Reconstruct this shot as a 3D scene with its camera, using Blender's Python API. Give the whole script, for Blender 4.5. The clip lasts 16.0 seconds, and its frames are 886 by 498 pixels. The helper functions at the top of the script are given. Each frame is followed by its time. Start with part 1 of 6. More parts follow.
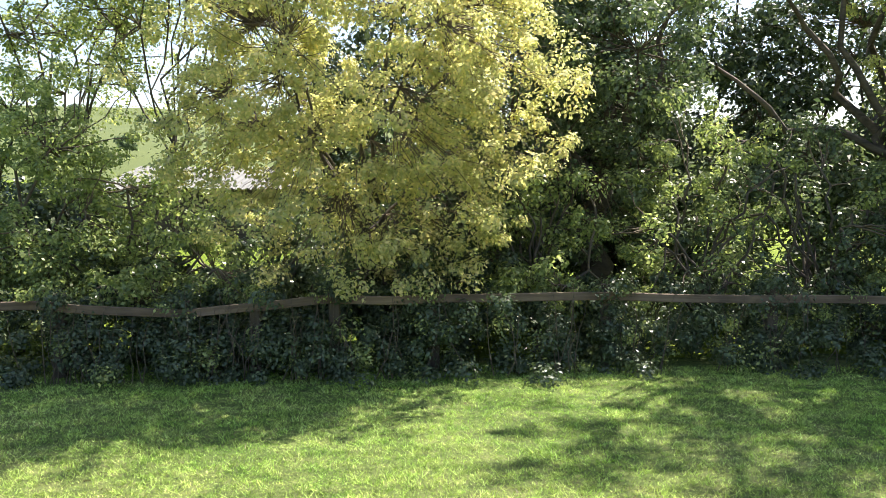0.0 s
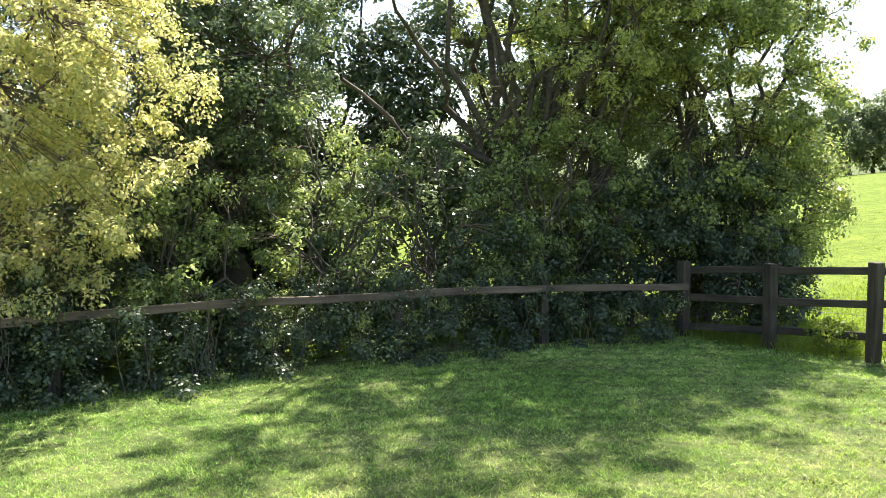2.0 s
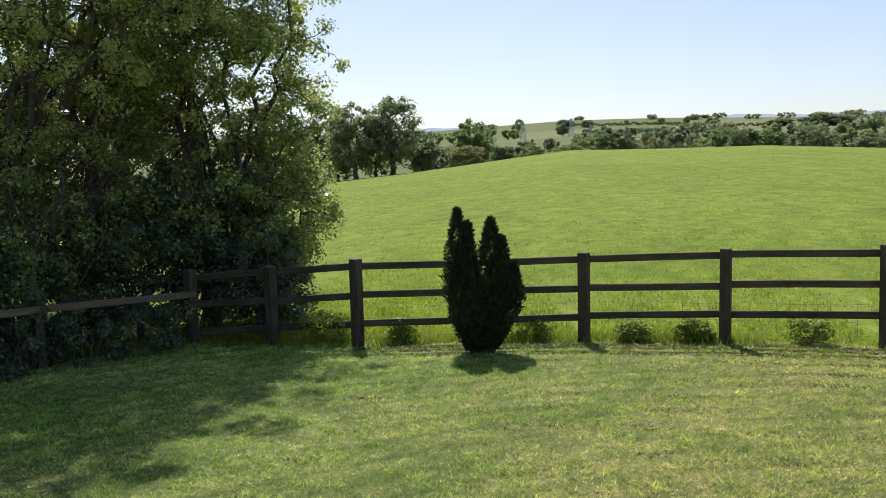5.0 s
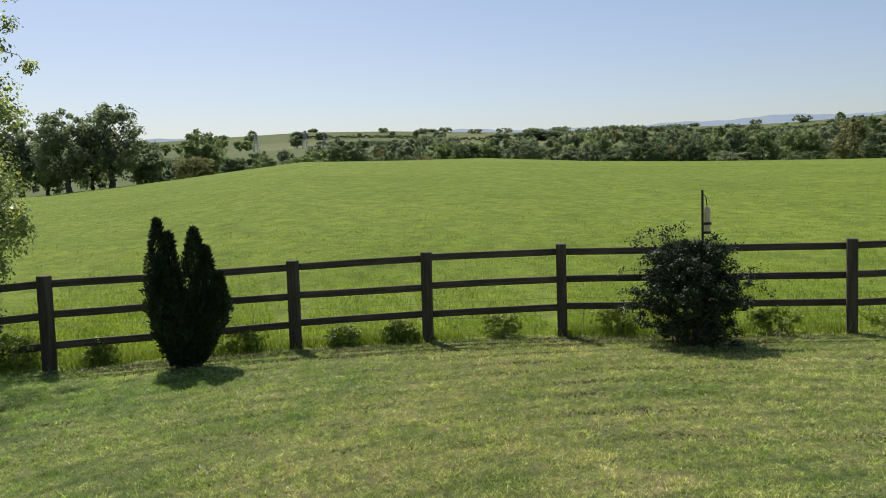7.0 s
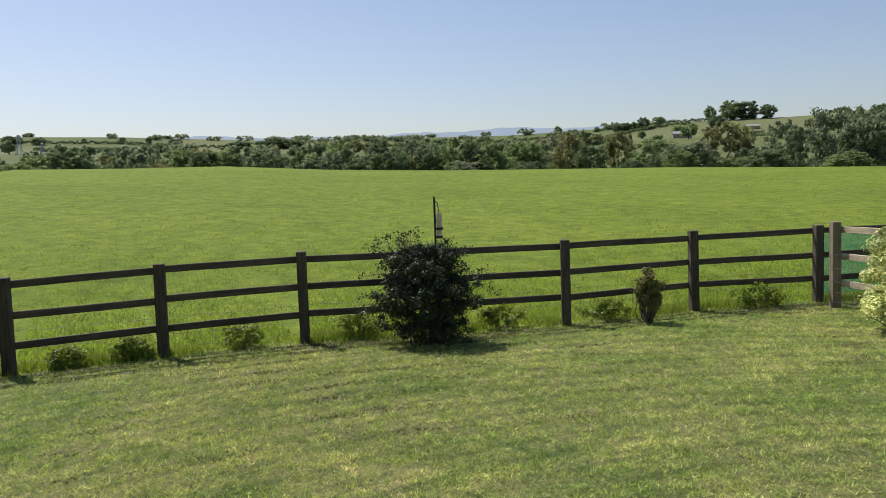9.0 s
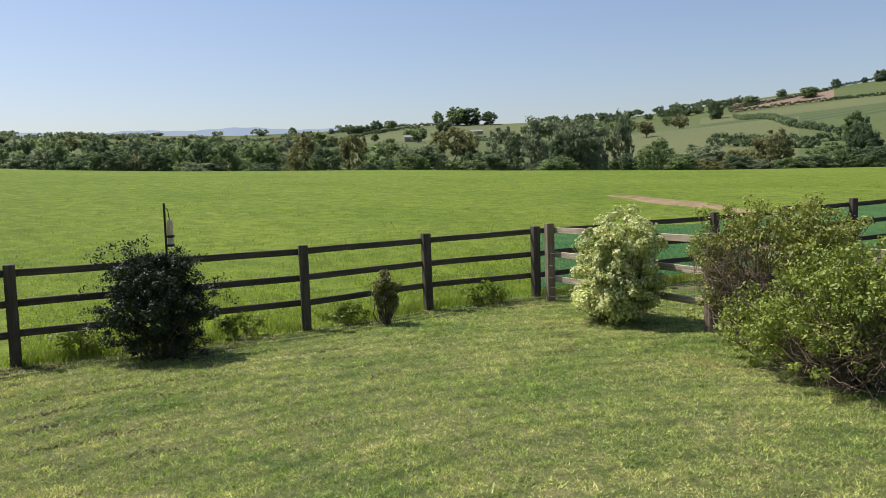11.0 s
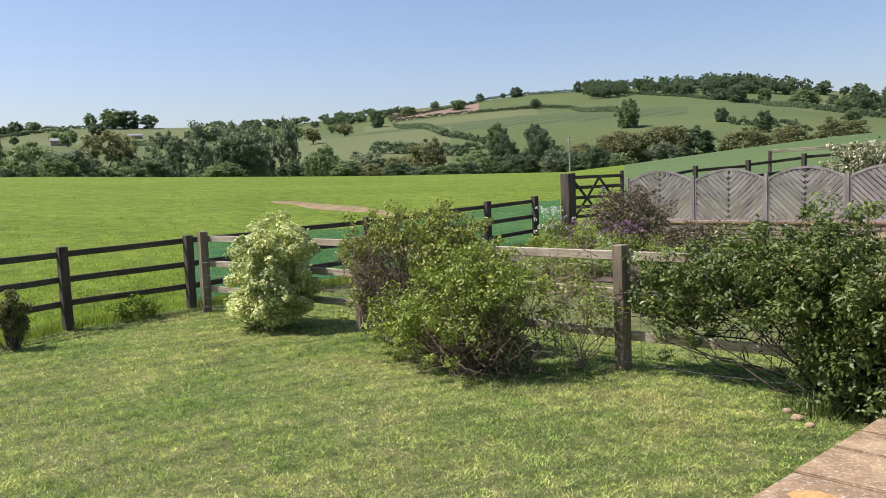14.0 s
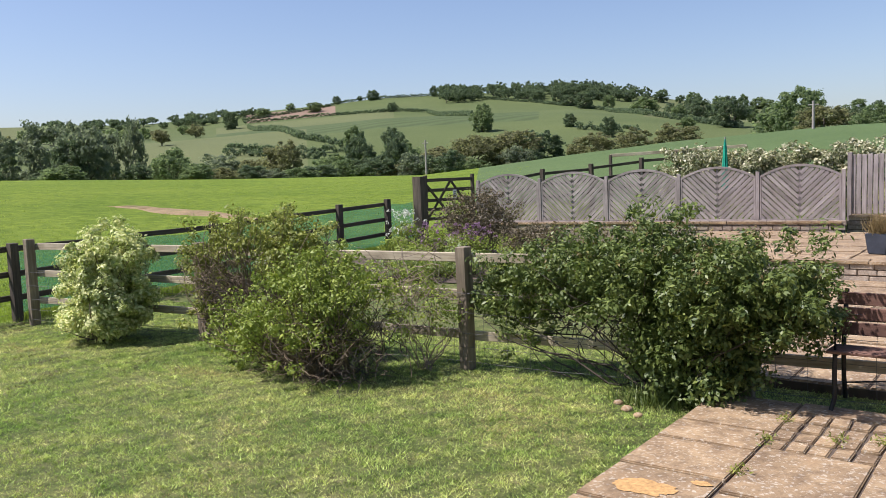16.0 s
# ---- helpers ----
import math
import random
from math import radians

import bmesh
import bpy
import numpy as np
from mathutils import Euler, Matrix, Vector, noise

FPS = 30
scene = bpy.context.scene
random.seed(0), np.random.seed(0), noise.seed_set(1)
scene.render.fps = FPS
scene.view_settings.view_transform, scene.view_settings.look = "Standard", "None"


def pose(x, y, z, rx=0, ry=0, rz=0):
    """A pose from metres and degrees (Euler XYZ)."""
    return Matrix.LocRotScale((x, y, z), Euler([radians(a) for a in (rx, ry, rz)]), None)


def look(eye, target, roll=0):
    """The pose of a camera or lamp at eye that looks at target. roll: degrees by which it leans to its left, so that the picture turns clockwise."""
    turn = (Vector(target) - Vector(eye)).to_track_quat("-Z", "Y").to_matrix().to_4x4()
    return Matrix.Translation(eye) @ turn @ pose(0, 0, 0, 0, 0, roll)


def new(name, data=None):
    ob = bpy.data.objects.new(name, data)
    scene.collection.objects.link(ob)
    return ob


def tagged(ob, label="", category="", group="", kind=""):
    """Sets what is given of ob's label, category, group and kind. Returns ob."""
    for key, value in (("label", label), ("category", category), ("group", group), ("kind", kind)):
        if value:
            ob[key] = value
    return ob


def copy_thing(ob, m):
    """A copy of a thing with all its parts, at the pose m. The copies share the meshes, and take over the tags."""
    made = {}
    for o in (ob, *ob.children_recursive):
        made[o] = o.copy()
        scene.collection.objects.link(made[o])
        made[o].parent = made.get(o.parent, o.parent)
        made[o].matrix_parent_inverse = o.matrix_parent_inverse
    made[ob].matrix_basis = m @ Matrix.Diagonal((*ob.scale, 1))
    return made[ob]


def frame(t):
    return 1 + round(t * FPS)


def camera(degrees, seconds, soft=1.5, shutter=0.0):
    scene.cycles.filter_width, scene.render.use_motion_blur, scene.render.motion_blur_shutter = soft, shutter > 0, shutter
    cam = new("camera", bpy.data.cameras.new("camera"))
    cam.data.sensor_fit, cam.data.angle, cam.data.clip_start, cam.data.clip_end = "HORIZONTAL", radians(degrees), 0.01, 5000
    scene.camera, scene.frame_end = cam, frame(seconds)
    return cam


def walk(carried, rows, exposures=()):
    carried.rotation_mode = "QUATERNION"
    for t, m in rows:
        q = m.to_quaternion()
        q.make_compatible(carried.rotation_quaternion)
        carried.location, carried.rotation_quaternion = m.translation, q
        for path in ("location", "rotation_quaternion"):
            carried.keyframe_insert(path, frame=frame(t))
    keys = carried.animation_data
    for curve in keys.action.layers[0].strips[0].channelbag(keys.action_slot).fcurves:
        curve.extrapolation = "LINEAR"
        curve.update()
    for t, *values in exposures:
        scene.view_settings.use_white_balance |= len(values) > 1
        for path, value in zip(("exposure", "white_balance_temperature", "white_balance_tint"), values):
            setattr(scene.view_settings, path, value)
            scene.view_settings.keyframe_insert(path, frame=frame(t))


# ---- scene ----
from math import sin, cos, pi, atan2, degrees, hypot, tan

# ---------------------------------------------------------------- camera
cam = camera(56.85, 16.0, 0.8)
ROWS = [
    (0.0, 0.4098, 0.0040, 1.9703, 0.156, -4.833, -0.149),
    (0.5, 0.4467, -0.0100, 1.9795, -5.186, -4.822, -0.122),
    (1.0, 0.4815, -0.0441, 1.9871, -10.350, -4.764, -0.024),
    (1.5, 0.5251, -0.0633, 1.9929, -16.566, -4.696, 0.125),
    (2.0, 0.5225, -0.0864, 1.9985, -24.256, -4.607, 0.235),
    (2.5, 0.5214, -0.0957, 2.0020, -31.432, -4.576, 0.464),
    (3.0, 0.5400, -0.1326, 2.0077, -37.197, -4.603, 0.679),
    (3.5, 0.5601, -0.2029, 2.0161, -42.245, -4.637, 0.913),
    (4.0, 0.5841, -0.2924, 2.0323, -46.989, -4.645, 1.104),
    (4.5, 0.6058, -0.4046, 2.0472, -51.549, -4.696, 1.247),
    (5.0, 0.6330, -0.5095, 2.0480, -56.299, -4.682, 1.336),
    (7.5, 0.6683, -0.9522, 1.9880, -78.466, -4.318, 1.849),
    (8.0, 0.6440, -0.9704, 1.9862, -82.194, -4.337, 1.878),
    (8.5, 0.6213, -0.9712, 1.9861, -86.770, -4.329, 1.954),
    (9.0, 0.6003, -0.9772, 1.9829, -92.304, -4.319, 2.006),
    (11.5, 0.5860, -0.9633, 2.0472, -114.922, -4.974, 1.894),
    (12.0, 0.5671, -0.9752, 2.0519, -119.266, -5.048, 1.951),
    (12.5, 0.5373, -1.0277, 2.0478, -122.811, -5.070, 2.055),
    (13.0, 0.4936, -1.0761, 2.0474, -126.702, -5.113, 2.125),
    (13.5, 0.4603, -1.1294, 2.0378, -130.464, -5.179, 2.130),
    (14.0, 0.4501, -1.1797, 2.0306, -133.338, -5.221, 2.155),
    (14.5, 0.4392, -1.2107, 2.0307, -135.819, -5.283, 2.183),
    (15.0, 0.4074, -1.2448, 2.0329, -138.254, -5.312, 2.204),
    (15.5, 0.3779, -1.2753, 2.0276, -140.845, -5.341, 2.210),
    (16.0, 0.3552, -1.3006, 2.0273, -143.202, -5.382, 2.153),
]

EXPOSURES = [(0.0, 1.34, 6650, 15), (1.5, 1.55, 6550, 14), (2.5, 1.34, 6600, 15), (3.5, 0.89, 6600, 18), (4.5, 0.48, 6500, 19), (5.0, 0.27, 6450, 18), (7.5, -0.1, 6400, 16), (9.0, -0.04, 6350, 16), (11.5, 0.08, 6200, 18), (12.5, 0.2, 6150, 19), (16.0, 0.24, 6000, 20)]
walk(cam, [(t, pose(x, y, z, 90 + pitch, roll, yaw)) for t, x, y, z, yaw, pitch, roll in ROWS], EXPOSURES)

# ---------------------------------------------------------------- light
SUN_BEARING, SUN_HEIGHT = 47.8, 57.0
world = bpy.data.worlds.new("world")
scene.world = world
world.use_nodes = True
wn = world.node_tree.nodes
sky = wn.new("ShaderNodeTexSky")
sky.sky_type = 'NISHITA'
sky.sun_disc = False
sky.sun_elevation, sky.sun_rotation = radians(SUN_HEIGHT), radians(SUN_BEARING)
sky.air_density, sky.dust_density, sky.ozone_density = 1.0, 1.2, 1.0
world.node_tree.links.new(sky.outputs[0], wn["Background"].inputs[0])
wn["Background"].inputs[1].default_value = 0.115
sun = new("sun", bpy.data.lights.new("sun", 'SUN'))
sun.data.energy, sun.data.angle, sun.data.color = 5.9, radians(0.55), (1.0, 0.95, 0.86)
sun_dir = Vector((sin(radians(SUN_BEARING)) * cos(radians(SUN_HEIGHT)), cos(radians(SUN_BEARING)) * cos(radians(SUN_HEIGHT)), sin(radians(SUN_HEIGHT))))
sun.matrix_world = look(sun_dir * 60, (0, 0, 0))


# ---------------------------------------------------------------- materials
def base_mat(name, rough=0.8):
    m = bpy.data.materials.new(name)
    m.use_nodes = True
    b = m.node_tree.nodes["Principled BSDF"]
    b.inputs["Roughness"].default_value = rough
    return m, m.node_tree.nodes, m.node_tree.links, b


def ramp(n, l, source, stops):
    r = n.new("ShaderNodeValToRGB")
    e = r.color_ramp.elements
    while len(e) < len(stops):
        e.new(0.5)
    for k, (p, c) in zip(e, stops):
        k.position, k.color = p, (*c, 1)
    l.new(source, r.inputs[0])
    return r.outputs[0]


def noise_tex(n, l, scale, detail=4, rough=0.6, coord=None, stretch=None):
    t = n.new("ShaderNodeTexNoise")
    t.inputs["Scale"].default_value, t.inputs["Detail"].default_value, t.inputs["Roughness"].default_value = scale, detail, rough
    if coord is not None:
        if stretch:
            mp = n.new("ShaderNodeMapping")
            mp.inputs["Scale"].default_value = stretch
            l.new(coord, mp.inputs[0])
            coord = mp.outputs[0]
        l.new(coord, t.inputs["Vector"])
    return t.outputs[0]


def mix(n, l, kind, fac, a, b):
    m = n.new("ShaderNodeMix")
    m.data_type, m.blend_type = 'RGBA', kind
    for s, v in ((m.inputs[0], fac), (m.inputs[6], a), (m.inputs[7], b)):
        if hasattr(v, "is_output"):
            l.new(v, s)
        elif isinstance(v, tuple):
            s.default_value = (*v, 1)
        else:
            s.default_value = v
    return m.outputs[2]


def bump(n, l, b, height, strength, dist):
    k = n.new("ShaderNodeBump")
    k.inputs["Strength"].default_value, k.inputs["Distance"].default_value = strength, dist
    l.new(height, k.inputs["Height"])
    l.new(k.outputs[0], b.inputs["Normal"])


def leaf_mat(name, dark, light, through_it=0.35, rough=0.55, gloss=0.35):
    """Leaves: each one its own shade, light shines through them."""
    m, n, l, b = base_mat(name, rough)
    g = n.new("ShaderNodeNewGeometry")
    co = n.new("ShaderNodeTexCoord").outputs["Object"]
    c = ramp(n, l, g.outputs["Random Per Island"], [(0, dark), (0.75, tuple((p + q) / 2 for p, q in zip(dark, light))), (1, light)])
    c = mix(n, l, 'MULTIPLY', 0.6, c, ramp(n, l, noise_tex(n, l, 1.3, 3, 0.6, co), [(0.3, (0.6, 0.62, 0.6)), (0.7, (1.25, 1.2, 1.1))]))
    l.new(c, b.inputs["Base Color"])
    b.inputs["Specular IOR Level"].default_value = gloss
    t = n.new("ShaderNodeBsdfTranslucent")
    l.new(mix(n, l, 'MULTIPLY', 1.0, c, (1.25, 1.3, 0.95)), t.inputs[0])
    s = n.new("ShaderNodeMixShader")
    s.inputs[0].default_value = through_it
    l.new(b.outputs[0], s.inputs[1])
    l.new(t.outputs[0], s.inputs[2])
    l.new(s.outputs[0], n["Material Output"].inputs[0])
    return m


def wood_mat(name, dark, light, scale=1.0, rough=0.85):
    """Weathered timber: grain along the piece's own length (local x), knots and grey stains."""
    m, n, l, b = base_mat(name, rough)
    co = n.new("ShaderNodeTexCoord").outputs["Object"]
    oi = n.new("ShaderNodeObjectInfo")
    add = n.new("ShaderNodeVectorMath")
    add.operation = 'MULTIPLY_ADD'
    l.new(oi.outputs["Random"], add.inputs[0])
    add.inputs[1].default_value = (17.0, 9.0, 5.0)
    l.new(co, add.inputs[2])
    v = add.outputs[0]
    grain = noise_tex(n, l, 14 * scale, 5, 0.65, v, (0.12, 2.2, 2.2))
    stain = noise_tex(n, l, 3.2 * scale, 4, 0.6, v, (0.6, 1, 1))
    c = ramp(n, l, grain, [(0.3, dark), (0.72, light)])
    c = mix(n, l, 'MULTIPLY', 0.8, c, ramp(n, l, stain, [(0.32, (0.55, 0.52, 0.48)), (0.62, (1.1, 1.08, 1.05))]))
    c = mix(n, l, 'MULTIPLY', 0.5, c, ramp(n, l, oi.outputs["Random"], [(0, (0.75, 0.74, 0.72)), (1, (1.2, 1.18, 1.15))]))
    l.new(c, b.inputs["Base Color"])
    bump(n, l, b, grain, 0.5, 0.004)
    return m


def ground_mat(name, stops, fine=(0.75, 1.25), scale=0.25, patch=None, bumps=0.03, stripes=0.0, tufts=0.0):
    m, n, l, b = base_mat(name, 0.95)
    b.inputs["Specular IOR Level"].default_value = 0.15
    co = n.new("ShaderNodeTexCoord").outputs["Object"]
    c = ramp(n, l, noise_tex(n, l, scale, 6, 0.65, co), stops)
    f = noise_tex(n, l, 22, 4, 0.7, co)
    c = mix(n, l, 'MULTIPLY', 1.0, c, ramp(n, l, f, [(0.3, (fine[0],) * 3), (0.7, (fine[1],) * 3)]))
    mid = noise_tex(n, l, 2.1, 5, 0.7, co)
    c = mix(n, l, 'MULTIPLY', 0.8, c, ramp(n, l, mid, [(0.35, (0.8, 0.84, 0.8)), (0.66, (1.15, 1.1, 1.05))]))
    if patch:
        p = ramp(n, l, noise_tex(n, l, 0.9, 5, 0.75, co), [(0.52, (0, 0, 0)), (0.72, (1, 1, 1))])
        c = mix(n, l, 'MIX', p, c, patch)
    if tufts:
        t1 = noise_tex(n, l, 1.6, 6, 0.8, co)
        c = mix(n, l, 'MULTIPLY', tufts, c, ramp(n, l, t1, [(0.38, (0.5, 0.58, 0.45)), (0.6, (1.2, 1.15, 1.2))]))
    if stripes:
        w = n.new("ShaderNodeTexWave")
        w.wave_type, w.bands_direction = 'BANDS', 'X'
        w.inputs["Scale"].default_value, w.inputs["Distortion"].default_value, w.inputs["Detail"].default_value = stripes, 3.0, 2
        w.inputs["Detail Scale"].default_value = 0.4
        l.new(co, w.inputs[0])
        c = mix(n, l, 'MULTIPLY', 0.6, c, ramp(n, l, w.outputs[1], [(0.2, (0.72, 0.74, 0.7)), (0.8, (1.15, 1.15, 1.1))]))
    l.new(c, b.inputs["Base Color"])
    bump(n, l, b, f, 0.6, bumps)
    return m


def stone_mat(name, a, b_, lichen=(0.55, 0.5, 0.4), rough=0.9):
    m, n, l, b = base_mat(name, rough)
    co = n.new("ShaderNodeTexCoord").outputs["Object"]
    oi = n.new("ShaderNodeObjectInfo").outputs["Random"]
    add = n.new("ShaderNodeVectorMath")
    add.operation = 'MULTIPLY_ADD'
    l.new(oi, add.inputs[0])
    add.inputs[1].default_value = (31.0, 13.0, 7.0)
    l.new(co, add.inputs[2])
    v = add.outputs[0]
    c = ramp(n, l, noise_tex(n, l, 2.5, 6, 0.65, v), [(0.3, a), (0.7, b_)])
    spots = ramp(n, l, noise_tex(n, l, 34, 3, 0.6, v), [(0.56, (0, 0, 0)), (0.63, (1, 1, 1))])
    c = mix(n, l, 'MIX', mix(n, l, 'MULTIPLY', 1.0, spots, (0.6, 0.6, 0.6)), c, lichen)
    c = mix(n, l, 'MULTIPLY', 0.8, c, ramp(n, l, noise_tex(n, l, 5.5, 6, 0.75, v), [(0.36, (0.5, 0.46, 0.44)), (0.52, (1.0, 1.0, 1.0)), (0.7, (1.2, 1.16, 1.1))]))
    c = mix(n, l, 'MULTIPLY', 0.6, c, ramp(n, l, noise_tex(n, l, 60, 3, 0.6, v), [(0.3, (0.75, 0.75, 0.75)), (0.7, (1.2, 1.2, 1.2))]))
    c = mix(n, l, 'MULTIPLY', 0.5, c, ramp(n, l, oi, [(0, (0.8, 0.78, 0.76)), (1, (1.18, 1.16, 1.12))]))
    l.new(c, b.inputs["Base Color"])
    bump(n, l, b, noise_tex(n, l, 30, 5, 0.65, v), 0.5, 0.006)
    return m


def plain_mat(name, c, rough=0.6, metal=0.0, vary=0.25, scale=6):
    m, n, l, b = base_mat(name, rough)
    b.inputs["Metallic"].default_value = metal
    co = n.new("ShaderNodeTexCoord").outputs["Object"]
    k = ramp(n, l, noise_tex(n, l, scale, 5, 0.65, co), [(0.3, tuple(v * (1 - vary) for v in c)), (0.7, tuple(min(1, v * (1 + vary)) for v in c))])
    l.new(k, b.inputs["Base Color"])
    return m


def turf_mat(name, gain, blade):
    """Mown turf: greens and dry straw mixed at hand's and metre scale."""
    m, n, l, b = base_mat(name, 0.85)
    b.inputs["Specular IOR Level"].default_value = 0.2
    co = n.new("ShaderNodeTexCoord").outputs["Object"]
    g = lambda c: tuple(v * gain for v in c)
    wide = noise_tex(n, l, 0.55, 5, 0.7, co)
    near = noise_tex(n, l, 3.6, 6, 0.75, co, (1.0, 1.5, 1.0))
    c = ramp(n, l, near, [(0.28, g((0.088, 0.13, 0.036))), (0.44, g((0.135, 0.176, 0.05))), (0.6, g((0.18, 0.205, 0.07))), (0.78, g((0.27, 0.258, 0.135)))])
    c = mix(n, l, 'MULTIPLY', 0.9, c, ramp(n, l, wide, [(0.36, (0.7, 0.84, 0.66)), (0.5, (1.0, 1.0, 1.0)), (0.64, (1.2, 1.12, 1.3))]))
    c = mix(n, l, 'MULTIPLY', 0.8, c, ramp(n, l, noise_tex(n, l, 1.7, 5, 0.75, co, (1.0, 0.55, 1.0)), [(0.36, (0.7, 0.78, 0.72)), (0.5, (1.0, 1.0, 1.0)), (0.64, (1.3, 1.22, 1.3))]))
    c = mix(n, l, 'MULTIPLY', 1.0, c, ramp(n, l, noise_tex(n, l, 13, 5, 0.8, co), [(0.36, (0.56, 0.6, 0.54)), (0.5, (1.02, 1.0, 0.98)), (0.66, (1.38, 1.32, 1.34))]))
    c = mix(n, l, 'MULTIPLY', 1.0, c, ramp(n, l, noise_tex(n, l, 45, 3, 0.7, co), [(0.34, (0.62, 0.66, 0.6)), (0.64, (1.3, 1.24, 1.25))]))
    w = n.new("ShaderNodeTexWave")
    w.wave_type, w.rings_direction = 'RINGS', 'Z'
    w.inputs["Scale"].default_value, w.inputs["Distortion"].default_value, w.inputs["Detail"].default_value, w.inputs["Detail Scale"].default_value = 0.86, 2.6, 3, 0.5
    shift = n.new("ShaderNodeVectorMath")
    shift.inputs[1].default_value = (-1.0, 4.0, 0.0)
    l.new(co, shift.inputs[0])
    l.new(shift.outputs[0], w.inputs[0])
    c = mix(n, l, 'MULTIPLY', 0.36, c, ramp(n, l, w.outputs[1], [(0.06, (0.5, 0.54, 0.46)), (0.22, (0.98, 0.98, 0.98)), (0.85, (1.12, 1.1, 1.08))]))
    sep = n.new("ShaderNodeSeparateXYZ")
    l.new(co, sep.inputs[0])
    mr = n.new("ShaderNodeMapRange")
    mr.inputs[1].default_value, mr.inputs[2].default_value = -3.0, 6.0
    l.new(sep.outputs[1], mr.inputs[0])
    c = mix(n, l, 'MULTIPLY', 1.0, c, ramp(n, l, mr.outputs[0], [(0, (1.06, 1.0, 1.02)), (0.45, (1.1, 1.0, 1.0)), (1, (0.92, 1.03, 0.96))]))
    if blade:
        r = n.new("ShaderNodeNewGeometry").outputs["Random Per Island"]
        c = mix(n, l, 'MULTIPLY', 1.0, c, ramp(n, l, r, [(0, (0.66, 0.72, 0.56)), (0.75, (1.06, 1.07, 1.0)), (1, (1.32, 1.38, 1.5))]))
        t = n.new("ShaderNodeBsdfTranslucent")
        l.new(mix(n, l, 'MULTIPLY', 1.0, c, (1.2, 1.3, 0.95)), t.inputs[0])
        s_ = n.new("ShaderNodeMixShader")
        s_.inputs[0].default_value = 0.26
        l.new(b.outputs[0], s_.inputs[1])
        l.new(t.outputs[0], s_.inputs[2])
        l.new(s_.outputs[0], n["Material Output"].inputs[0])
    else:
        bump(n, l, b, noise_tex(n, l, 28, 5, 0.75, co), 0.9, 0.03)
    l.new(c, b.inputs["Base Color"])
    return m


M_LAWN = turf_mat("lawn_thatch", 0.78, False)
L_TURF = turf_mat("turf_blade", 2.85, True)
M_FIELD = ground_mat("pasture_grass", [(0.3, (0.118, 0.178, 0.016)), (0.7, (0.172, 0.23, 0.027))], (0.62, 1.35), scale=0.12, bumps=0.1, tufts=0.75)
M_HILL = [
    ground_mat("hill_meadow", [(0.3, (0.082, 0.108, 0.038)), (0.7, (0.105, 0.13, 0.047))], scale=0.02),
    ground_mat("hill_crop", [(0.3, (0.066, 0.092, 0.031)), (0.7, (0.085, 0.112, 0.038))], scale=0.02),
    ground_mat("hill_pale_pasture", [(0.3, (0.11, 0.127, 0.053)), (0.7, (0.132, 0.148, 0.062))], scale=0.02),
    ground_mat("hill_plough", [(0.3, (0.2, 0.14, 0.1)), (0.7, (0.25, 0.18, 0.13))], scale=0.02),
    ground_mat("hill_striped_crop", [(0.3, (0.068, 0.094, 0.036)), (0.7, (0.088, 0.115, 0.047))], scale=0.02, stripes=0.02),
    ground_mat("young_crop", [(0.3, (0.075, 0.117, 0.041)), (0.7, (0.097, 0.142, 0.051))], scale=0.05),
]
M_WOOD = wood_mat("weathered_fence_timber", (0.032, 0.025, 0.018), (0.12, 0.096, 0.07))
M_POST = wood_mat("grey_brown_post_timber", (0.14, 0.112, 0.076), (0.31, 0.255, 0.178))
M_OLDRAIL = wood_mat("brown_rail_timber", (0.1, 0.07, 0.048), (0.22, 0.165, 0.118))
M_PALE = wood_mat("bleached_rail_timber", (0.33, 0.28, 0.19), (0.6, 0.53, 0.385))
M_TRELLIS = wood_mat("silvered_trellis_timber", (0.22, 0.19, 0.185), (0.41, 0.365, 0.35))
M_BARK = wood_mat("bark", (0.05, 0.042, 0.033), (0.15, 0.125, 0.1), 0.7)
M_TANTWIG = wood_mat("dry_tan_twig", (0.2, 0.155, 0.11), (0.42, 0.34, 0.25), 1)
M_DARKTWIG = wood_mat("dark_stem", (0.035, 0.028, 0.02), (0.1, 0.08, 0.058), 1)
M_GREYTWIG = wood_mat("brown_bare_twig", (0.1, 0.073, 0.047), (0.27, 0.205, 0.135), 1)
M_TWIG = wood_mat("twig", (0.085, 0.065, 0.048), (0.2, 0.16, 0.115), 1)
M_SLAB = stone_mat("sandstone_slab", (0.18, 0.118, 0.064), (0.4, 0.285, 0.158))
M_STONE = stone_mat("wall_stone", (0.25, 0.2, 0.15), (0.42, 0.34, 0.26))
M_LICHEN = plain_mat("orange_lichen", (0.46, 0.27, 0.1), 0.95, scale=25, vary=0.4)
M_SOIL = plain_mat("soil", (0.09, 0.065, 0.045), 0.95, scale=9)
M_SAND = ground_mat("bare_sandy_soil", [(0.3, (0.19, 0.14, 0.075)), (0.7, (0.32, 0.235, 0.14))], scale=0.8, patch=(0.14, 0.18, 0.035))
M_IRON = plain_mat("dark_iron", (0.035, 0.033, 0.032), 0.5, 0.6)
M_WIRE = plain_mat("galvanised_wire", (0.14, 0.135, 0.13), 0.6, 0.5)
M_CANVAS = plain_mat("green_canvas", (0.005, 0.3, 0.19), 0.8)
M_BENCH = wood_mat("bench_slat_timber", (0.1, 0.05, 0.035), (0.22, 0.12, 0.085))
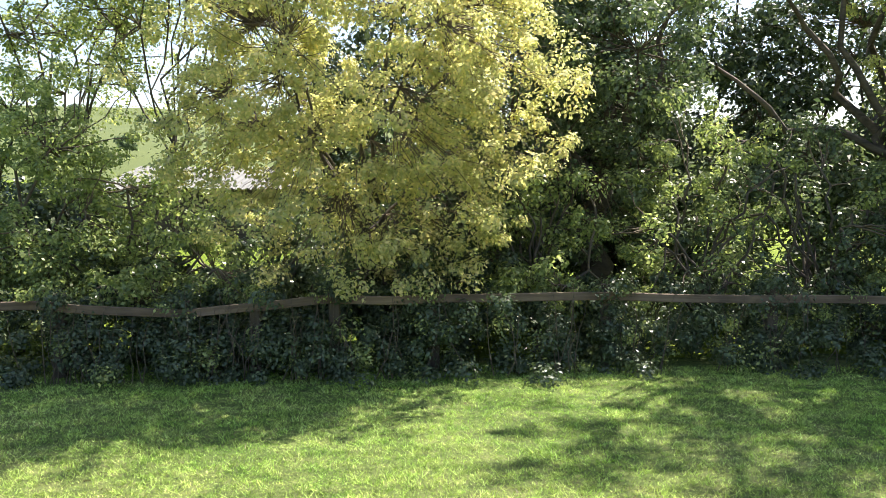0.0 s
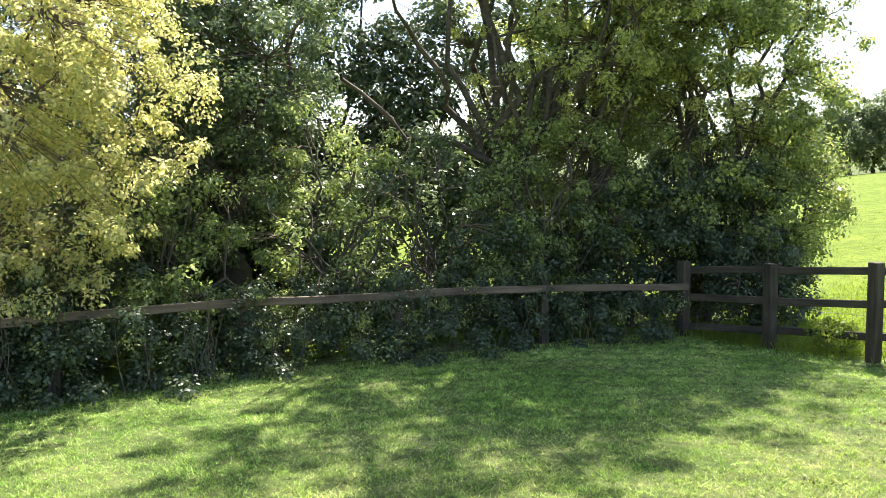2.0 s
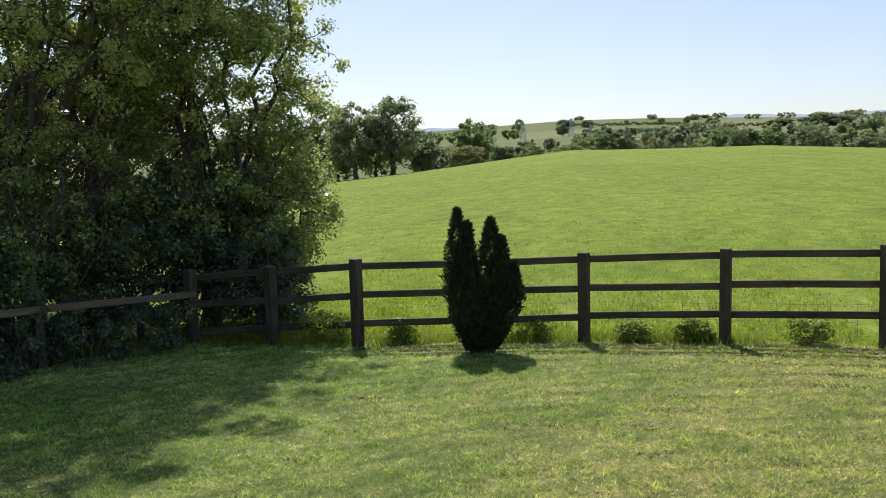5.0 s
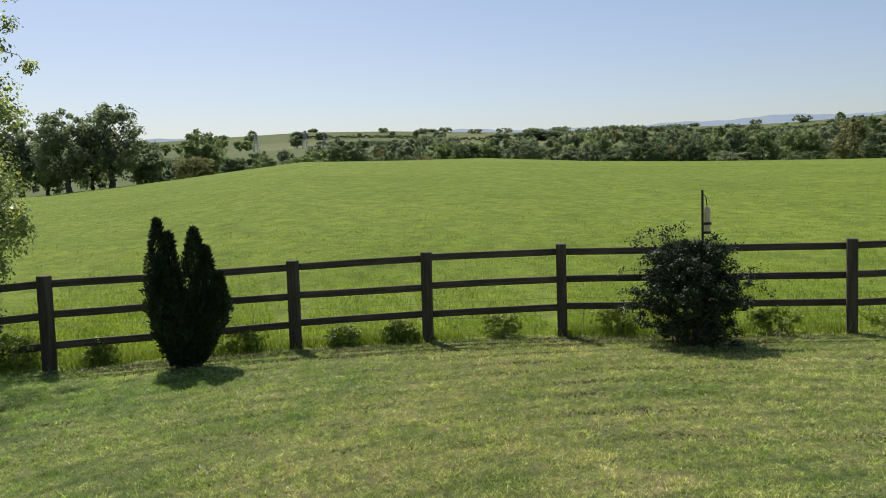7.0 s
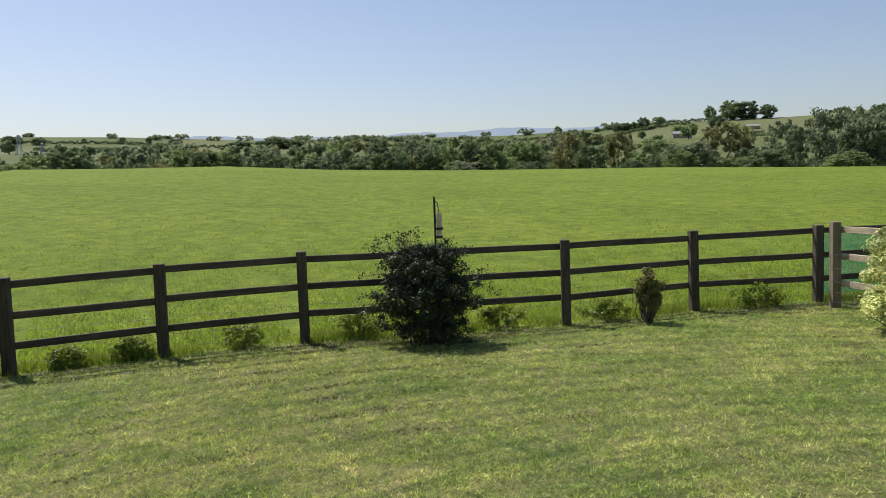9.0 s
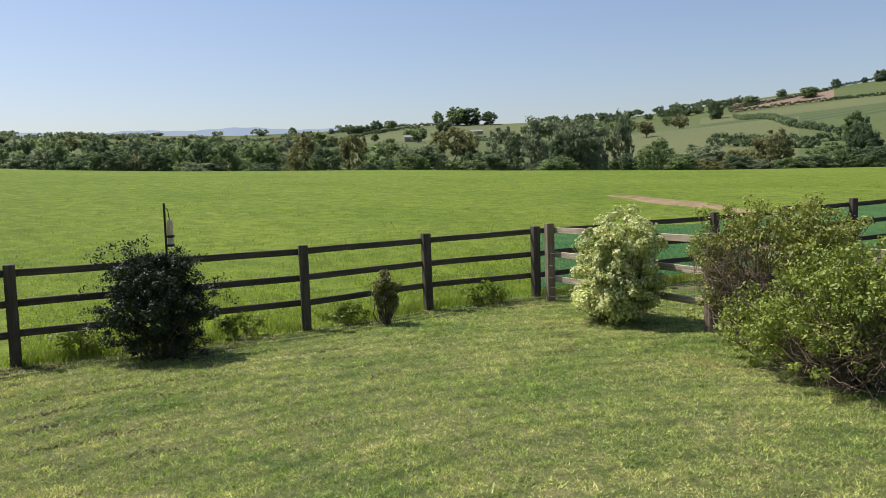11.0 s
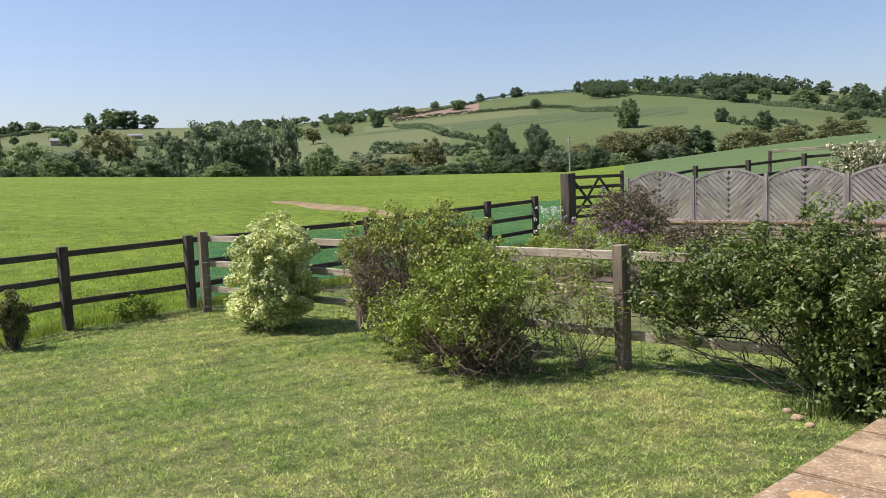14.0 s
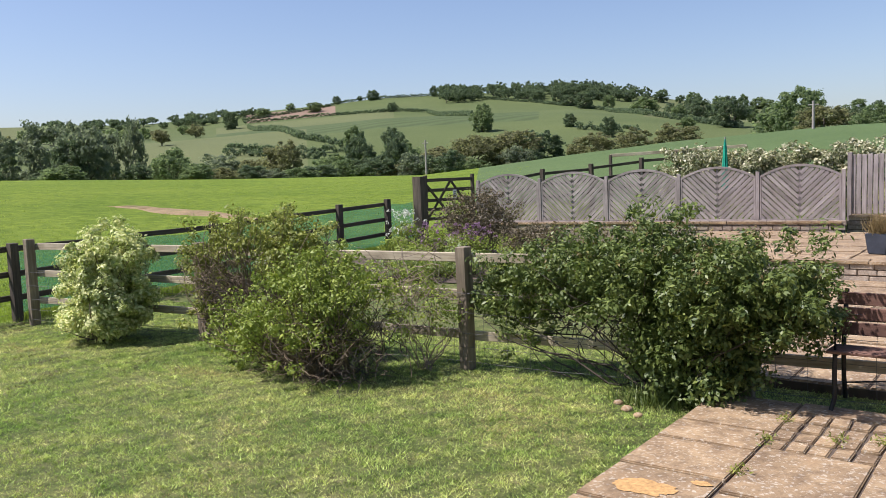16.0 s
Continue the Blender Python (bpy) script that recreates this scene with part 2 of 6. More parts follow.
M_ROOF = plain_mat("corrugated_grey_sheet", (0.26, 0.26, 0.26), 0.8)
M_POT = plain_mat("slate_blue_glaze", (0.045, 0.055, 0.075), 0.4)
M_POLE = plain_mat("grey_pole_timber", (0.3, 0.27, 0.24), 0.8)
M_STEEL = plain_mat("grey_lattice_steel", (0.36, 0.38, 0.41), 0.7, 0.1)
L_MAPLE = leaf_mat("maple_leaf", (0.4, 0.44, 0.2), (0.88, 0.76, 0.44), 0.57)
# Leaf colour darkened to stand in for the deep shade inside the belt.
L_UNDER = leaf_mat("shade_dark_leaf", (0.045, 0.075, 0.042), (0.15, 0.195, 0.095), 0.25, 0.4, 0.5)
L_DARK = leaf_mat("ivy_leaf", (0.07, 0.11, 0.06), (0.22, 0.28, 0.13), 0.35, 0.36, 0.55)
L_HEDGE = leaf_mat("hedge_leaf", (0.16, 0.23, 0.09), (0.55, 0.6, 0.25), 0.5, 0.42, 0.5)
L_OAK = leaf_mat("ash_leaf", (0.32, 0.37, 0.14), (0.72, 0.71, 0.32), 0.58)
L_TREE = leaf_mat("hawthorn_leaf", (0.12, 0.18, 0.075), (0.62, 0.64, 0.24), 0.54, 0.42, 0.5)
L_YEW = leaf_mat("yew_needle", (0.018, 0.032, 0.016), (0.05, 0.072, 0.028), 0.08, 0.6)
L_VARI = leaf_mat("cream_edged_leaf", (0.35, 0.43, 0.14), (0.93, 0.89, 0.5), 0.3)
L_SPIREA = leaf_mat("spring_green_leaf", (0.16, 0.225, 0.035), (0.42, 0.48, 0.09), 0.25)
L_OLIVE = leaf_mat("olive_leaf", (0.15, 0.185, 0.035), (0.43, 0.44, 0.1), 0.26)
L_COTO = leaf_mat("small_dark_leaf", (0.022, 0.037, 0.017), (0.065, 0.09, 0.038), 0.1, 0.55, 0.25)
L_BRONZE = leaf_mat("bronze_leaf", (0.1, 0.115, 0.03), (0.3, 0.28, 0.08), 0.25)
L_LAUREL = leaf_mat("laurel_leaf", (0.068, 0.108, 0.026), (0.25, 0.3, 0.08), 0.22, 0.45, 0.3)
L_PURPLE = leaf_mat("purple_leaf", (0.09, 0.08, 0.042), (0.24, 0.185, 0.115), 0.2)
L_PETAL = leaf_mat("purple_petal", (0.2, 0.1, 0.19), (0.4, 0.25, 0.37), 0.2)
L_WHITE = leaf_mat("white_petal", (0.6, 0.6, 0.55), (0.85, 0.85, 0.8), 0.2)
L_GRASS = leaf_mat("grass_blade", (0.15, 0.215, 0.025), (0.27, 0.32, 0.055), 0.45)
L_PASTURE = leaf_mat("pasture_blade", (0.19, 0.27, 0.03), (0.31, 0.38, 0.06), 0.48)
# Far leaf colours are paled and greyed to stand in for aerial haze.
L_FAR = leaf_mat("far_hazed_leaf", (0.14, 0.195, 0.11), (0.27, 0.325, 0.16), 0.64, 0.9, 0.05)
L_FAR_DARK = leaf_mat("far_dark_hazed_leaf", (0.115, 0.16, 0.105), (0.19, 0.235, 0.14), 0.62, 0.9, 0.05)
L_FAR_PALE = leaf_mat("far_pale_hazed_leaf", (0.165, 0.2, 0.15), (0.28, 0.315, 0.22), 0.64, 0.9, 0.05)
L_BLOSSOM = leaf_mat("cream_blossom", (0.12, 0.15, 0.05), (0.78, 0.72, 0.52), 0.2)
L_FAR_BROWN = leaf_mat("far_budding_hazed_leaf", (0.165, 0.17, 0.095), (0.26, 0.26, 0.14), 0.6, 0.9, 0.05)
L_CLIP = leaf_mat("grass_clippings", (0.12, 0.115, 0.045), (0.2, 0.18, 0.08), 0.2)
L_BUD = leaf_mat("bronze_shoot", (0.14, 0.1, 0.04), (0.32, 0.26, 0.1), 0.25)
L_STRAW = leaf_mat("dry_grass", (0.3, 0.22, 0.1), (0.5, 0.38, 0.19), 0.3)


# ---------------------------------------------------------------- mesh helpers
def mesh_of(name, verts, faces, material, smooth=False):
    """A mesh from arrays: verts (n, 3), faces (m, k)."""
    verts, faces = np.asarray(verts, np.float32), np.asarray(faces, np.int32)
    me = bpy.data.meshes.new(name)
    me.vertices.add(len(verts))
    me.vertices.foreach_set("co", verts.ravel())
    me.loops.add(faces.size)
    me.loops.foreach_set("vertex_index", faces.ravel())
    me.polygons.add(len(faces))
    me.polygons.foreach_set("loop_start", np.arange(0, faces.size, faces.shape[1], dtype=np.int32))
    if smooth:
        me.polygons.foreach_set("use_smooth", np.ones(len(faces), bool))
    me.update(calc_edges=True)
    me.validate()
    me.materials.append(material)
    return me


def piece(name, me, parent=None, label=""):
    ob = new(name, me)
    ob.parent = parent
    if label:
        ob["label"] = label
    return ob


def part(name, bm, material, parent=None, label=""):
    me = bpy.data.meshes.new(name)
    bm.to_mesh(me)
    bm.free()
    me.materials.append(material)
    return piece(name, me, parent, label)


def thing(name, x, y, z, label, category, group="", kind=""):
    e = new(name)
    e.location = (x, y, z)
    return tagged(e, label, category, group, kind)


def beam_bm(length, w, h, bevel=0.006, wobble=0.0, seed=0):
    """A timber along local x from 0 to length, w wide (y), h high (z), edges worn."""
    bm = bmesh.new()
    bmesh.ops.create_cube(bm, size=1)
    for v in bm.verts:
        v.co = ((v.co.x + 0.5) * length, v.co.y * w, v.co.z * h)
    if bevel:
        bmesh.ops.bevel(bm, geom=bm.edges[:], offset=bevel, segments=1, affect='EDGES')
    if wobble:
        long_edges = [e for e in bm.edges if abs(e.verts[0].co.x - e.verts[1].co.x) > length * 0.6]
        bmesh.ops.subdivide_edges(bm, edges=long_edges, cuts=5)
        for v in bm.verts:
            v.co.y += wobble * noise.noise((v.co.x * 0.9, seed * 3.1, 0))
            v.co.z += wobble * noise.noise((v.co.x * 0.9, seed * 3.1, 9))
    return bm


BEAM_COUNT = [0]


def beam(name, a, b, w, h, material, parent, label="", wobble=0.008, bevel=0.006):
    a, b = Vector(a), Vector(b)
    BEAM_COUNT[0] += 1
    ob = part(name, beam_bm((b - a).length, w, h, bevel, wobble, BEAM_COUNT[0]), material, parent, label)
    d = (b - a).normalized()
    up = Vector((0, 0, 1)) if abs(d.z) < 0.9 else Vector((0, 1, 0))
    yv = up.cross(d).normalized()
    zv = d.cross(yv)
    m = Matrix((d, yv, zv)).transposed().to_4x4()
    m.translation = a
    ob.matrix_local = (Matrix.Translation(-parent.location) @ m) if parent and not parent.parent else m
    return ob


def tube_arrays(paths, sides=5):
    """paths: list of (points (n,3), radii (n)). Gives verts and quad faces of all of them."""
    V, Fc, base = [], [], 0
    ang = np.linspace(0, 2 * pi, sides, endpoint=False)
    for P, R in paths:
        P, R = np.asarray(P, float), np.asarray(R, float)
        n = len(P)
        T = np.gradient(P, axis=0)
        T /= np.linalg.norm(T, axis=1)[:, None] + 1e-9
        ref = np.array([0.0, 0.0, 1.0]) if abs(T[:, 2]).mean() < 0.8 else np.array([1.0, 0.0, 0.0])
        A = np.cross(T, ref)
        A /= np.linalg.norm(A, axis=1)[:, None] + 1e-9
        B = np.cross(T, A)
        ring = P[:, None] + R[:, None, None] * (A[:, None] * np.cos(ang)[None, :, None] + B[:, None] * np.sin(ang)[None, :, None])
        V.append(ring.reshape(-1, 3))
        i, j = np.meshgrid(np.arange(n - 1), np.arange(sides), indexing="ij")
        k = (j + 1) % sides
        Fc.append(np.stack([base + i * sides + j, base + i * sides + k, base + (i + 1) * sides + k, base + (i + 1) * sides + j], -1).reshape(-1, 4))
        base += n * sides
    return np.concatenate(V), np.concatenate(Fc)


def bend(rng, a, b, n=6, sag=0.15):
    """A crooked line from a to b."""
    a, b = np.asarray(a, float), np.asarray(b, float)
    s = np.linspace(0, 1, n)[:, None]
    off = rng.normal(0, 1, 3) * np.linalg.norm(b - a) * sag
    kink = rng.normal(0, 1, (n, 3)) * np.linalg.norm(b - a) * 0.025
    kink[0] = kink[-1] = 0
    return a + (b - a) * s + off * (s * (1 - s)) * 2 + kink


def leaf_arrays(rng, P, size, aspect=0.55, droop=0.0, vary=0.35, out=None, face=None):
    """One folded leaf (a quad bent on its midrib) at each point; face turns its upper side."""
    if isinstance(P, tuple):
        P, face = P
    n = len(P)
    d = rng.normal(0, 1, (n, 3))
    if out is not None:
        d = d * 0.7 + out * 0.8
    d[:, 2] -= droop
    r = rng.normal(0, 1, (n, 3))
    if face is not None:
        r = face + r * 0.45
        d -= face * (d * face).sum(1)[:, None] * 0.8
    d /= np.linalg.norm(d, axis=1)[:, None] + 1e-9
    s = np.cross(d, r)
    s /= np.linalg.norm(s, axis=1)[:, None] + 1e-9
    u = np.cross(s, d)
    L = (size * (1 + rng.uniform(-vary, vary, n)))[:, None]
    W = L * aspect * 0.5
    V = np.stack([P, P + d * L * 0.45 + s * W + u * W * 0.35, P + d * L, P + d * L * 0.45 - s * W + u * W * 0.35], 1).reshape(-1, 3)
    return V, np.arange(n * 4).reshape(-1, 4)


def clumps(rng, centre, radii, k, inner=0.35, lump=0.25, low=-1.0):
    """Middles of leaf clumps in an uneven ellipsoid."""
    v = rng.normal(0, 1, (k * 3, 3))
    v /= np.linalg.norm(v, axis=1)[:, None]
    v = v[v[:, 2] > low][:k]
    r = rng.uniform(inner, 1, len(v)) ** 0.5 * (1 + rng.normal(0, lump * 0.5, len(v)))
    return np.asarray(centre) + v * r[:, None] * np.asarray(radii)


def tri_leaves(rng, P, size):
    """Far foliage: one small triangle for each spray of leaves."""
    P, face = P
    n = len(P)
    d = rng.normal(0, 1, (n, 3))
    d -= face * (d * face).sum(1)[:, None] * 0.7
    d /= np.linalg.norm(d, axis=1)[:, None] + 1e-9
    s = np.cross(d, face + rng.normal(0, 0.4, (n, 3)))
    s /= np.linalg.norm(s, axis=1)[:, None] + 1e-9
    L = (size * rng.uniform(0.6, 1.4, n))[:, None]
    return np.stack([P - s * L * 0.5, P + s * L * 0.5, P + d * L], 1).reshape(-1, 3), np.arange(n * 3).reshape(-1, 3)


def crown_points(rng, mids, per, spread):
    """Leaves packed in uneven balls round the middles; also the way that each faces."""
    n = len(mids) * per
    sp = np.repeat(rng.uniform(0.75, 1.9, len(mids)) * spread, per)[:, None]
    v = rng.normal(0, 1, (n, 3))
    v /= np.linalg.norm(v, axis=1)[:, None]
    r = rng.uniform(0.2, 1, (n, 1)) ** 0.55 * (1 + rng.normal(0, 0.16, (n, 1)))
    face = v + (0, 0, 0.5)
    return np.repeat(mids, per, 0) + v * r * sp * np.array([1, 1, 0.75]), face / (np.linalg.norm(face, axis=1)[:, None] + 1e-9)


def boughs(rng, mids, k, spread):
    """Gathers clumps into boughs, with gaps between them."""
    near = np.repeat(mids, k, 0)
    return near + rng.normal(0, 1, near.shape) * spread * np.array([1, 1, 0.6])


def shrub(name, x, y, z, radii, leaf, label, category, k=90, per=30, size=0.05, spread=0.12, seed=1, lift=0.15, twig=None, twigs=40, twig_r=0.006, aspect=0.55, low=-0.75, inner=0.3, group="", lean=(0, 0), lobes=(), ragged=0.3):
    """A bush: stems from the ground, and a crown of leaves in clumps with gaps."""
    rng = np.random.default_rng(seed)
    e = thing(name, x, y, z, label, category, group)
    c = np.array([lean[0], lean[1], lift + radii[2]])
    mids = clumps(rng, c, radii, k, inner, 0.25, low)
    if lobes:
        vol = np.array([l_[3] * l_[4] * l_[5] for l_ in lobes]) ** 0.75
        mids = np.concatenate([clumps(rng, l_[:3], l_[3:], max(6, int(k * v / vol.sum())), inner, ragged, low) for l_, v in zip(lobes, vol)])
    mids = mids[mids[:, 2] > 0.03]
    paths = []
    for i in rng.choice(len(mids), min(twigs, len(mids)), replace=False):
        foot = np.array([rng.normal(0, radii[0] * 0.16), rng.normal(0, radii[1] * 0.16), -0.03])
        tip = mids[i] + (mids[i] - c) * 0.12
        paths.append((bend(rng, foot, tip, 7, 0.12), np.linspace(twig_r * 2, twig_r * 0.5, 7)))
    V, Fc = tube_arrays(paths, 4)
    tagged(piece("branchwork", mesh_of("branchwork", V, Fc, twig or M_TWIG, True), e), kind="stuff")
    P, face = crown_points(rng, mids, per, spread)
    face = face[P[:, 2] > 0.01]
    P = P[P[:, 2] > 0.01]
    V, Fc = leaf_arrays(rng, P, size, aspect, 0.0, 0.4, None, face)
    piece("foliage", mesh_of("foliage", V, Fc, leaf), e)
    return e


def tangle(e, lobe, n, length, r, material, seed, name="twig_tangle", down=0.0):
    """Short crooked bare twigs crossing one another inside a lobe of a bush."""
    rng = np.random.default_rng(seed)
    paths = []
    for a in clumps(rng, lobe[:3], lobe[3:], n, 0.1, 0.3, -1.0):
        d = rng.normal(0, 1, 3) + np.array([0, 0, 0.35 - down])
        d *= length * rng.uniform(0.5, 1.3) / np.linalg.norm(d)
        b = a + d
        a[2], b[2] = max(a[2], 0.01), max(b[2], 0.01)
        paths.append((bend(rng, a, b, 6, 0.2), np.linspace(r, r * 0.35, 6)))
    V, Fc = tube_arrays(paths, 4)
    tagged(piece(name, mesh_of(name, V, Fc, material, True), e), kind="stuff")


def tree(name, x, y, z, trunk_h, trunk_r, centre, radii, leaf, label, category, k=200, per=60, size=0.07, spread=0.25, limbs=7, seed=1, low=-0.8, inner=0.25, droop=0.2, aspect=0.6, twig_r=0.012, bark=None, sides=6, group="", every=1, reach=(), gather=2, far=False):
    """Trunk, limbs, thin branches to every clump, and leaves. centre is relative to the foot."""
    rng = np.random.default_rng(seed)
    e = thing(name, x, y, z, label, category, group)
    c = np.asarray(centre, float)
    radii = np.asarray(radii, float)
    fork = np.array([c[0] * 0.25, c[1] * 0.25, trunk_h])
    tr = bend(rng, (0, 0, -0.1), fork, 7, 0.06)
    rr = np.linspace(trunk_r * 1.15, trunk_r * 0.75, 7)
    rr[0] *= 1.35
    V, Fc = tube_arrays([(tr, rr)], 10)
    piece("trunk", mesh_of("trunk", V, Fc, bark or M_BARK, True), e)
    ends = clumps(rng, c, radii * 0.75, limbs, 0.5, 0.2, -0.35)
    nodes, paths, thick = [], [], []
    for t_ in list(ends) + [np.asarray(q, float) for q in reach]:
        p = bend(rng, fork - (0, 0, rng.uniform(0, 0.25) * trunk_h), t_, 10, 0.12)
        r = np.linspace(trunk_r * rng.uniform(0.24, 0.42), twig_r * 1.2, 10)
        paths.append((p, r))
        nodes.append(p[3:])
    for q in paths:
        V, Fc = tube_arrays([q], sides)
        piece("limb", mesh_of("limb", V, Fc, bark or M_BARK, True), e)
    nodes = np.concatenate(nodes)
    mids = boughs(rng, clumps(rng, c, radii * 0.95, k // gather, inner, 0.3, low), gather, spread * 1.3 if gather > 1 else 0.0)
    mids = mids[np.linalg.norm((mids - c) / radii, axis=1) < (1.02 if far else 1.2)]
    mids = mids[mids[:, 2] > 0.1]
    twigs = []
    for m in mids[::every]:
        d = np.linalg.norm(nodes - m, axis=1)
        a = nodes[d.argmin()]
        twigs.append((bend(rng, a, m + rng.normal(0, 0.1, 3) * spread, 6, 0.12), np.linspace(twig_r, twig_r * 0.3, 6)))
    V, Fc = tube_arrays(twigs, 4)
    tagged(piece("branchwork", mesh_of("branchwork", V, Fc, bark or M_TWIG, True), e), kind="stuff")
    P = crown_points(rng, mids, per, spread)
    V, Fc = tri_leaves(rng, P, size) if far else leaf_arrays(rng, P, size, aspect, droop)
    piece("crown", mesh_of("crown", V, Fc, leaf), e)
    return e


# ---------------------------------------------------------------- ground
OX, OY, CREST, VALLEY, HILL = 0.5, -0.7, 95.0, 240.0, 820.0
CREST_RISE = [(-180, 2.0), (-169, 1.98), (-159, 1.46), (-152, 0.83), (-146, 0.2), (-142, -0.14), (-128, 0.1), (-115, 0.52), (-108, 0.8), (-93, 1.15), (-85, 1.45), (-77.6, 1.92), (-72, 1.92), (-65, 2.0), (-61, 1.55), (-57, 1.06), (-53, 0.64), (-49, 0.26), (-40, -0.3), (0, -0.2), (60, 0.0), (180, 2.0)]
HILL_RISE = [(-180, 2.6), (-171.5, 2.74), (-166, 3.2), (-161, 3.85), (-157, 4.55), (-152, 5.2), (-144, 5.3), (-139, 5.2), (-136, 4.9), (-131, 4.5), (-128, 4.2), (-123.6, 3.8), (-115, 3.7), (-108, 3.8), (-104, 3.6), (-97, 3.4), (-89, 3.5), (-81, 3.55), (-71, 3.95), (-65, 4.0), (-60, 3.75), (-50, 3.2), (-30, 3.2), (0, 4.0), (20, 4.6), (60, 4.0), (180, 2.6)]


def table(rows, a):
    return np.interp(a, [r[0] for r in rows], [r[1] for r in rows])


def height(x, y):
    """The lie of the land: flat garden, a field that rises to a crest, a valley and hills behind."""
    x, y = np.asarray(x, float), np.asarray(y, float)
    r = np.hypot(x - OX, y - OY)
    a = np.degrees(np.arctan2(-(x - OX), y - OY))
    zc = 2.0 + CREST * np.tan(np.radians(table(CREST_RISE, a)))
    zh = 2.0 + HILL * np.tan(np.radians(table(HILL_RISE, a)))
    start = 13 + 9 * np.clip((-147 - a) / 8, 0, 1) + 9 * np.clip((a - 60) / 20, 0, 1)
    s = np.clip((r - start) / (CREST - start), 0, 1)
    near = zc * (s + 0.12 * np.sin(pi * s)) * np.clip((r - start) / 6, 0, 1)
    v = np.clip((r - CREST) / (VALLEY - CREST), 0, 1)
    h = np.clip((r - VALLEY) / (HILL - VALLEY), 0, 1)
    zv = zc - 5.0
    mid = zc + (zv - zc) * v
    hill = zv + (zh - zv) * (h + 0.08 * np.sin(2 * pi * h))
    far = np.clip((r - HILL) / 1600, 0, 1)
    z = np.where(r < CREST, near, np.where(r < VALLEY, mid, np.where(r < HILL, hill, zh - (zh + 5) * far)))
    return z


def hz(x, y):
    return float(height(x, y))


def bearing(a, r):
    return OX - r * sin(radians(a)), OY + r * cos(radians(a))


def on_hill(a, rise):
    """The place on the far hillside at that bearing and rise above the eye's level."""
    r = np.linspace(VALLEY, HILL, 300)
    x, y = OX - r * np.sin(radians(a)), OY + r * np.cos(radians(a))
    el = np.degrees(np.arctan2(height(x, y) - 2.0, r))
    i = int(np.argmin(np.abs(el - rise)))
    return float(x[i]), float(y[i]), float(height(x[i], y[i]))


def build_ground():
    az = np.concatenate([np.arange(-180, -44, 0.5), np.arange(-44, 180, 2.0)])
    rad = np.concatenate([[0.01], np.arange(3, 15, 1.5), np.arange(15, 30, 1.5), np.geomspace(30, CREST, 22), np.geomspace(CREST * 1.03, VALLEY, 12), np.linspace(VALLEY * 1.02, HILL, 70), [900, 1100, 1500, 2000, 2600, 4500]])
    A, R = np.meshgrid(az, rad, indexing="ij")
    X, Y = OX - R * np.sin(np.radians(A)), OY + R * np.cos(np.radians(A))
    Z = height(X, Y) - 0.02
    n, m = A.shape
    i, j = np.meshgrid(np.arange(n), np.arange(m - 1), indexing="ij")
    k = (i + 1) % n
    f = np.stack([i * m + j, k * m + j, k * m + j + 1, i * m + j + 1], -1).reshape(-1, 4)
    me = mesh_of("ground", np.stack([X, Y, Z], -1).reshape(-1, 3), f[:, ::-1], M_FIELD, True)
    for mt in M_HILL:
        me.materials.append(mt)
    ac, rc = A[i, j].ravel(), R[i, j].ravel()
    h = (rc - VALLEY) / (HILL - VALLEY)
    idx = np.zeros(len(f), np.int32)
    for lo, hi, h0, h1, slot in PATCHES:
        idx[(ac >= lo) & (ac < hi) & (h >= h0) & (h < h1)] = slot
    idx[(ac < -146) & (rc > 30) & (rc < VALLEY)] = 6
    me.polygons.foreach_set("material_index", idx)
    return tagged(piece("ground", me), "grassy pasture rising to a crest, with patchwork hills beyond", "ground", kind="structure")


PATCHES = [(-181, 181, 0, 9, 1), (-181, -157, 0.3, 1.2, 3), (-157, -140, 0.45, 1.2, 1), (-150, -128, 0.25, 0.62, 5), (-140, -128, 0.62, 0.8, 3), (-136, -130, 0.84, 0.97, 4),
           (-134, -118, 0.05, 0.35, 3), (-118, -104, 0.6, 1.2, 3), (-104, -86, 0.4, 1.2, 1), (-86, -74, 0.5, 1.1, 3), (-74, -62, 0.35, 0.8, 3), (-74, -60, 0.8, 1.2, 1)]
build_ground()

# ---------------------------------------------------------------- lawn and paving
def inside(px, py, poly):
    c = np.zeros(px.shape, bool)
    n = len(poly)
    for i in range(n):
        (x0, y0), (x1, y1) = poly[i], poly[i - 1]
        hit = ((y0 > py) != (y1 > py)) & (px < (x1 - x0) * (py - y0) / (y1 - y0 + 1e-12) + x0)
        c ^= hit
    return c


LAWN = [(-14, -9), (-14, 8.6), (-3.3, 8.6), (1, 9.0), (5, 9.2), (7.75, 8.5), (8.15, 7.4), (8.6, 6.25), (9.4, 5.0), (10.2, 3.8), (10.8, 2.2), (11.4, 0.5), (11.65, -1.3), (11.95, -3.1), (12.75, -5.2), (13.05, -7.2), (13.05, -15.5), (3.3, -15.5), (3.3, -9)]


def lawn_height(x, y):
    """The lawn's gentle unevenness on the lie of the land."""
    return height(x, y) + 0.012 * np.sin(x * 1.3 + 0.6 * np.sin(y)) * np.sin(y * 1.1)


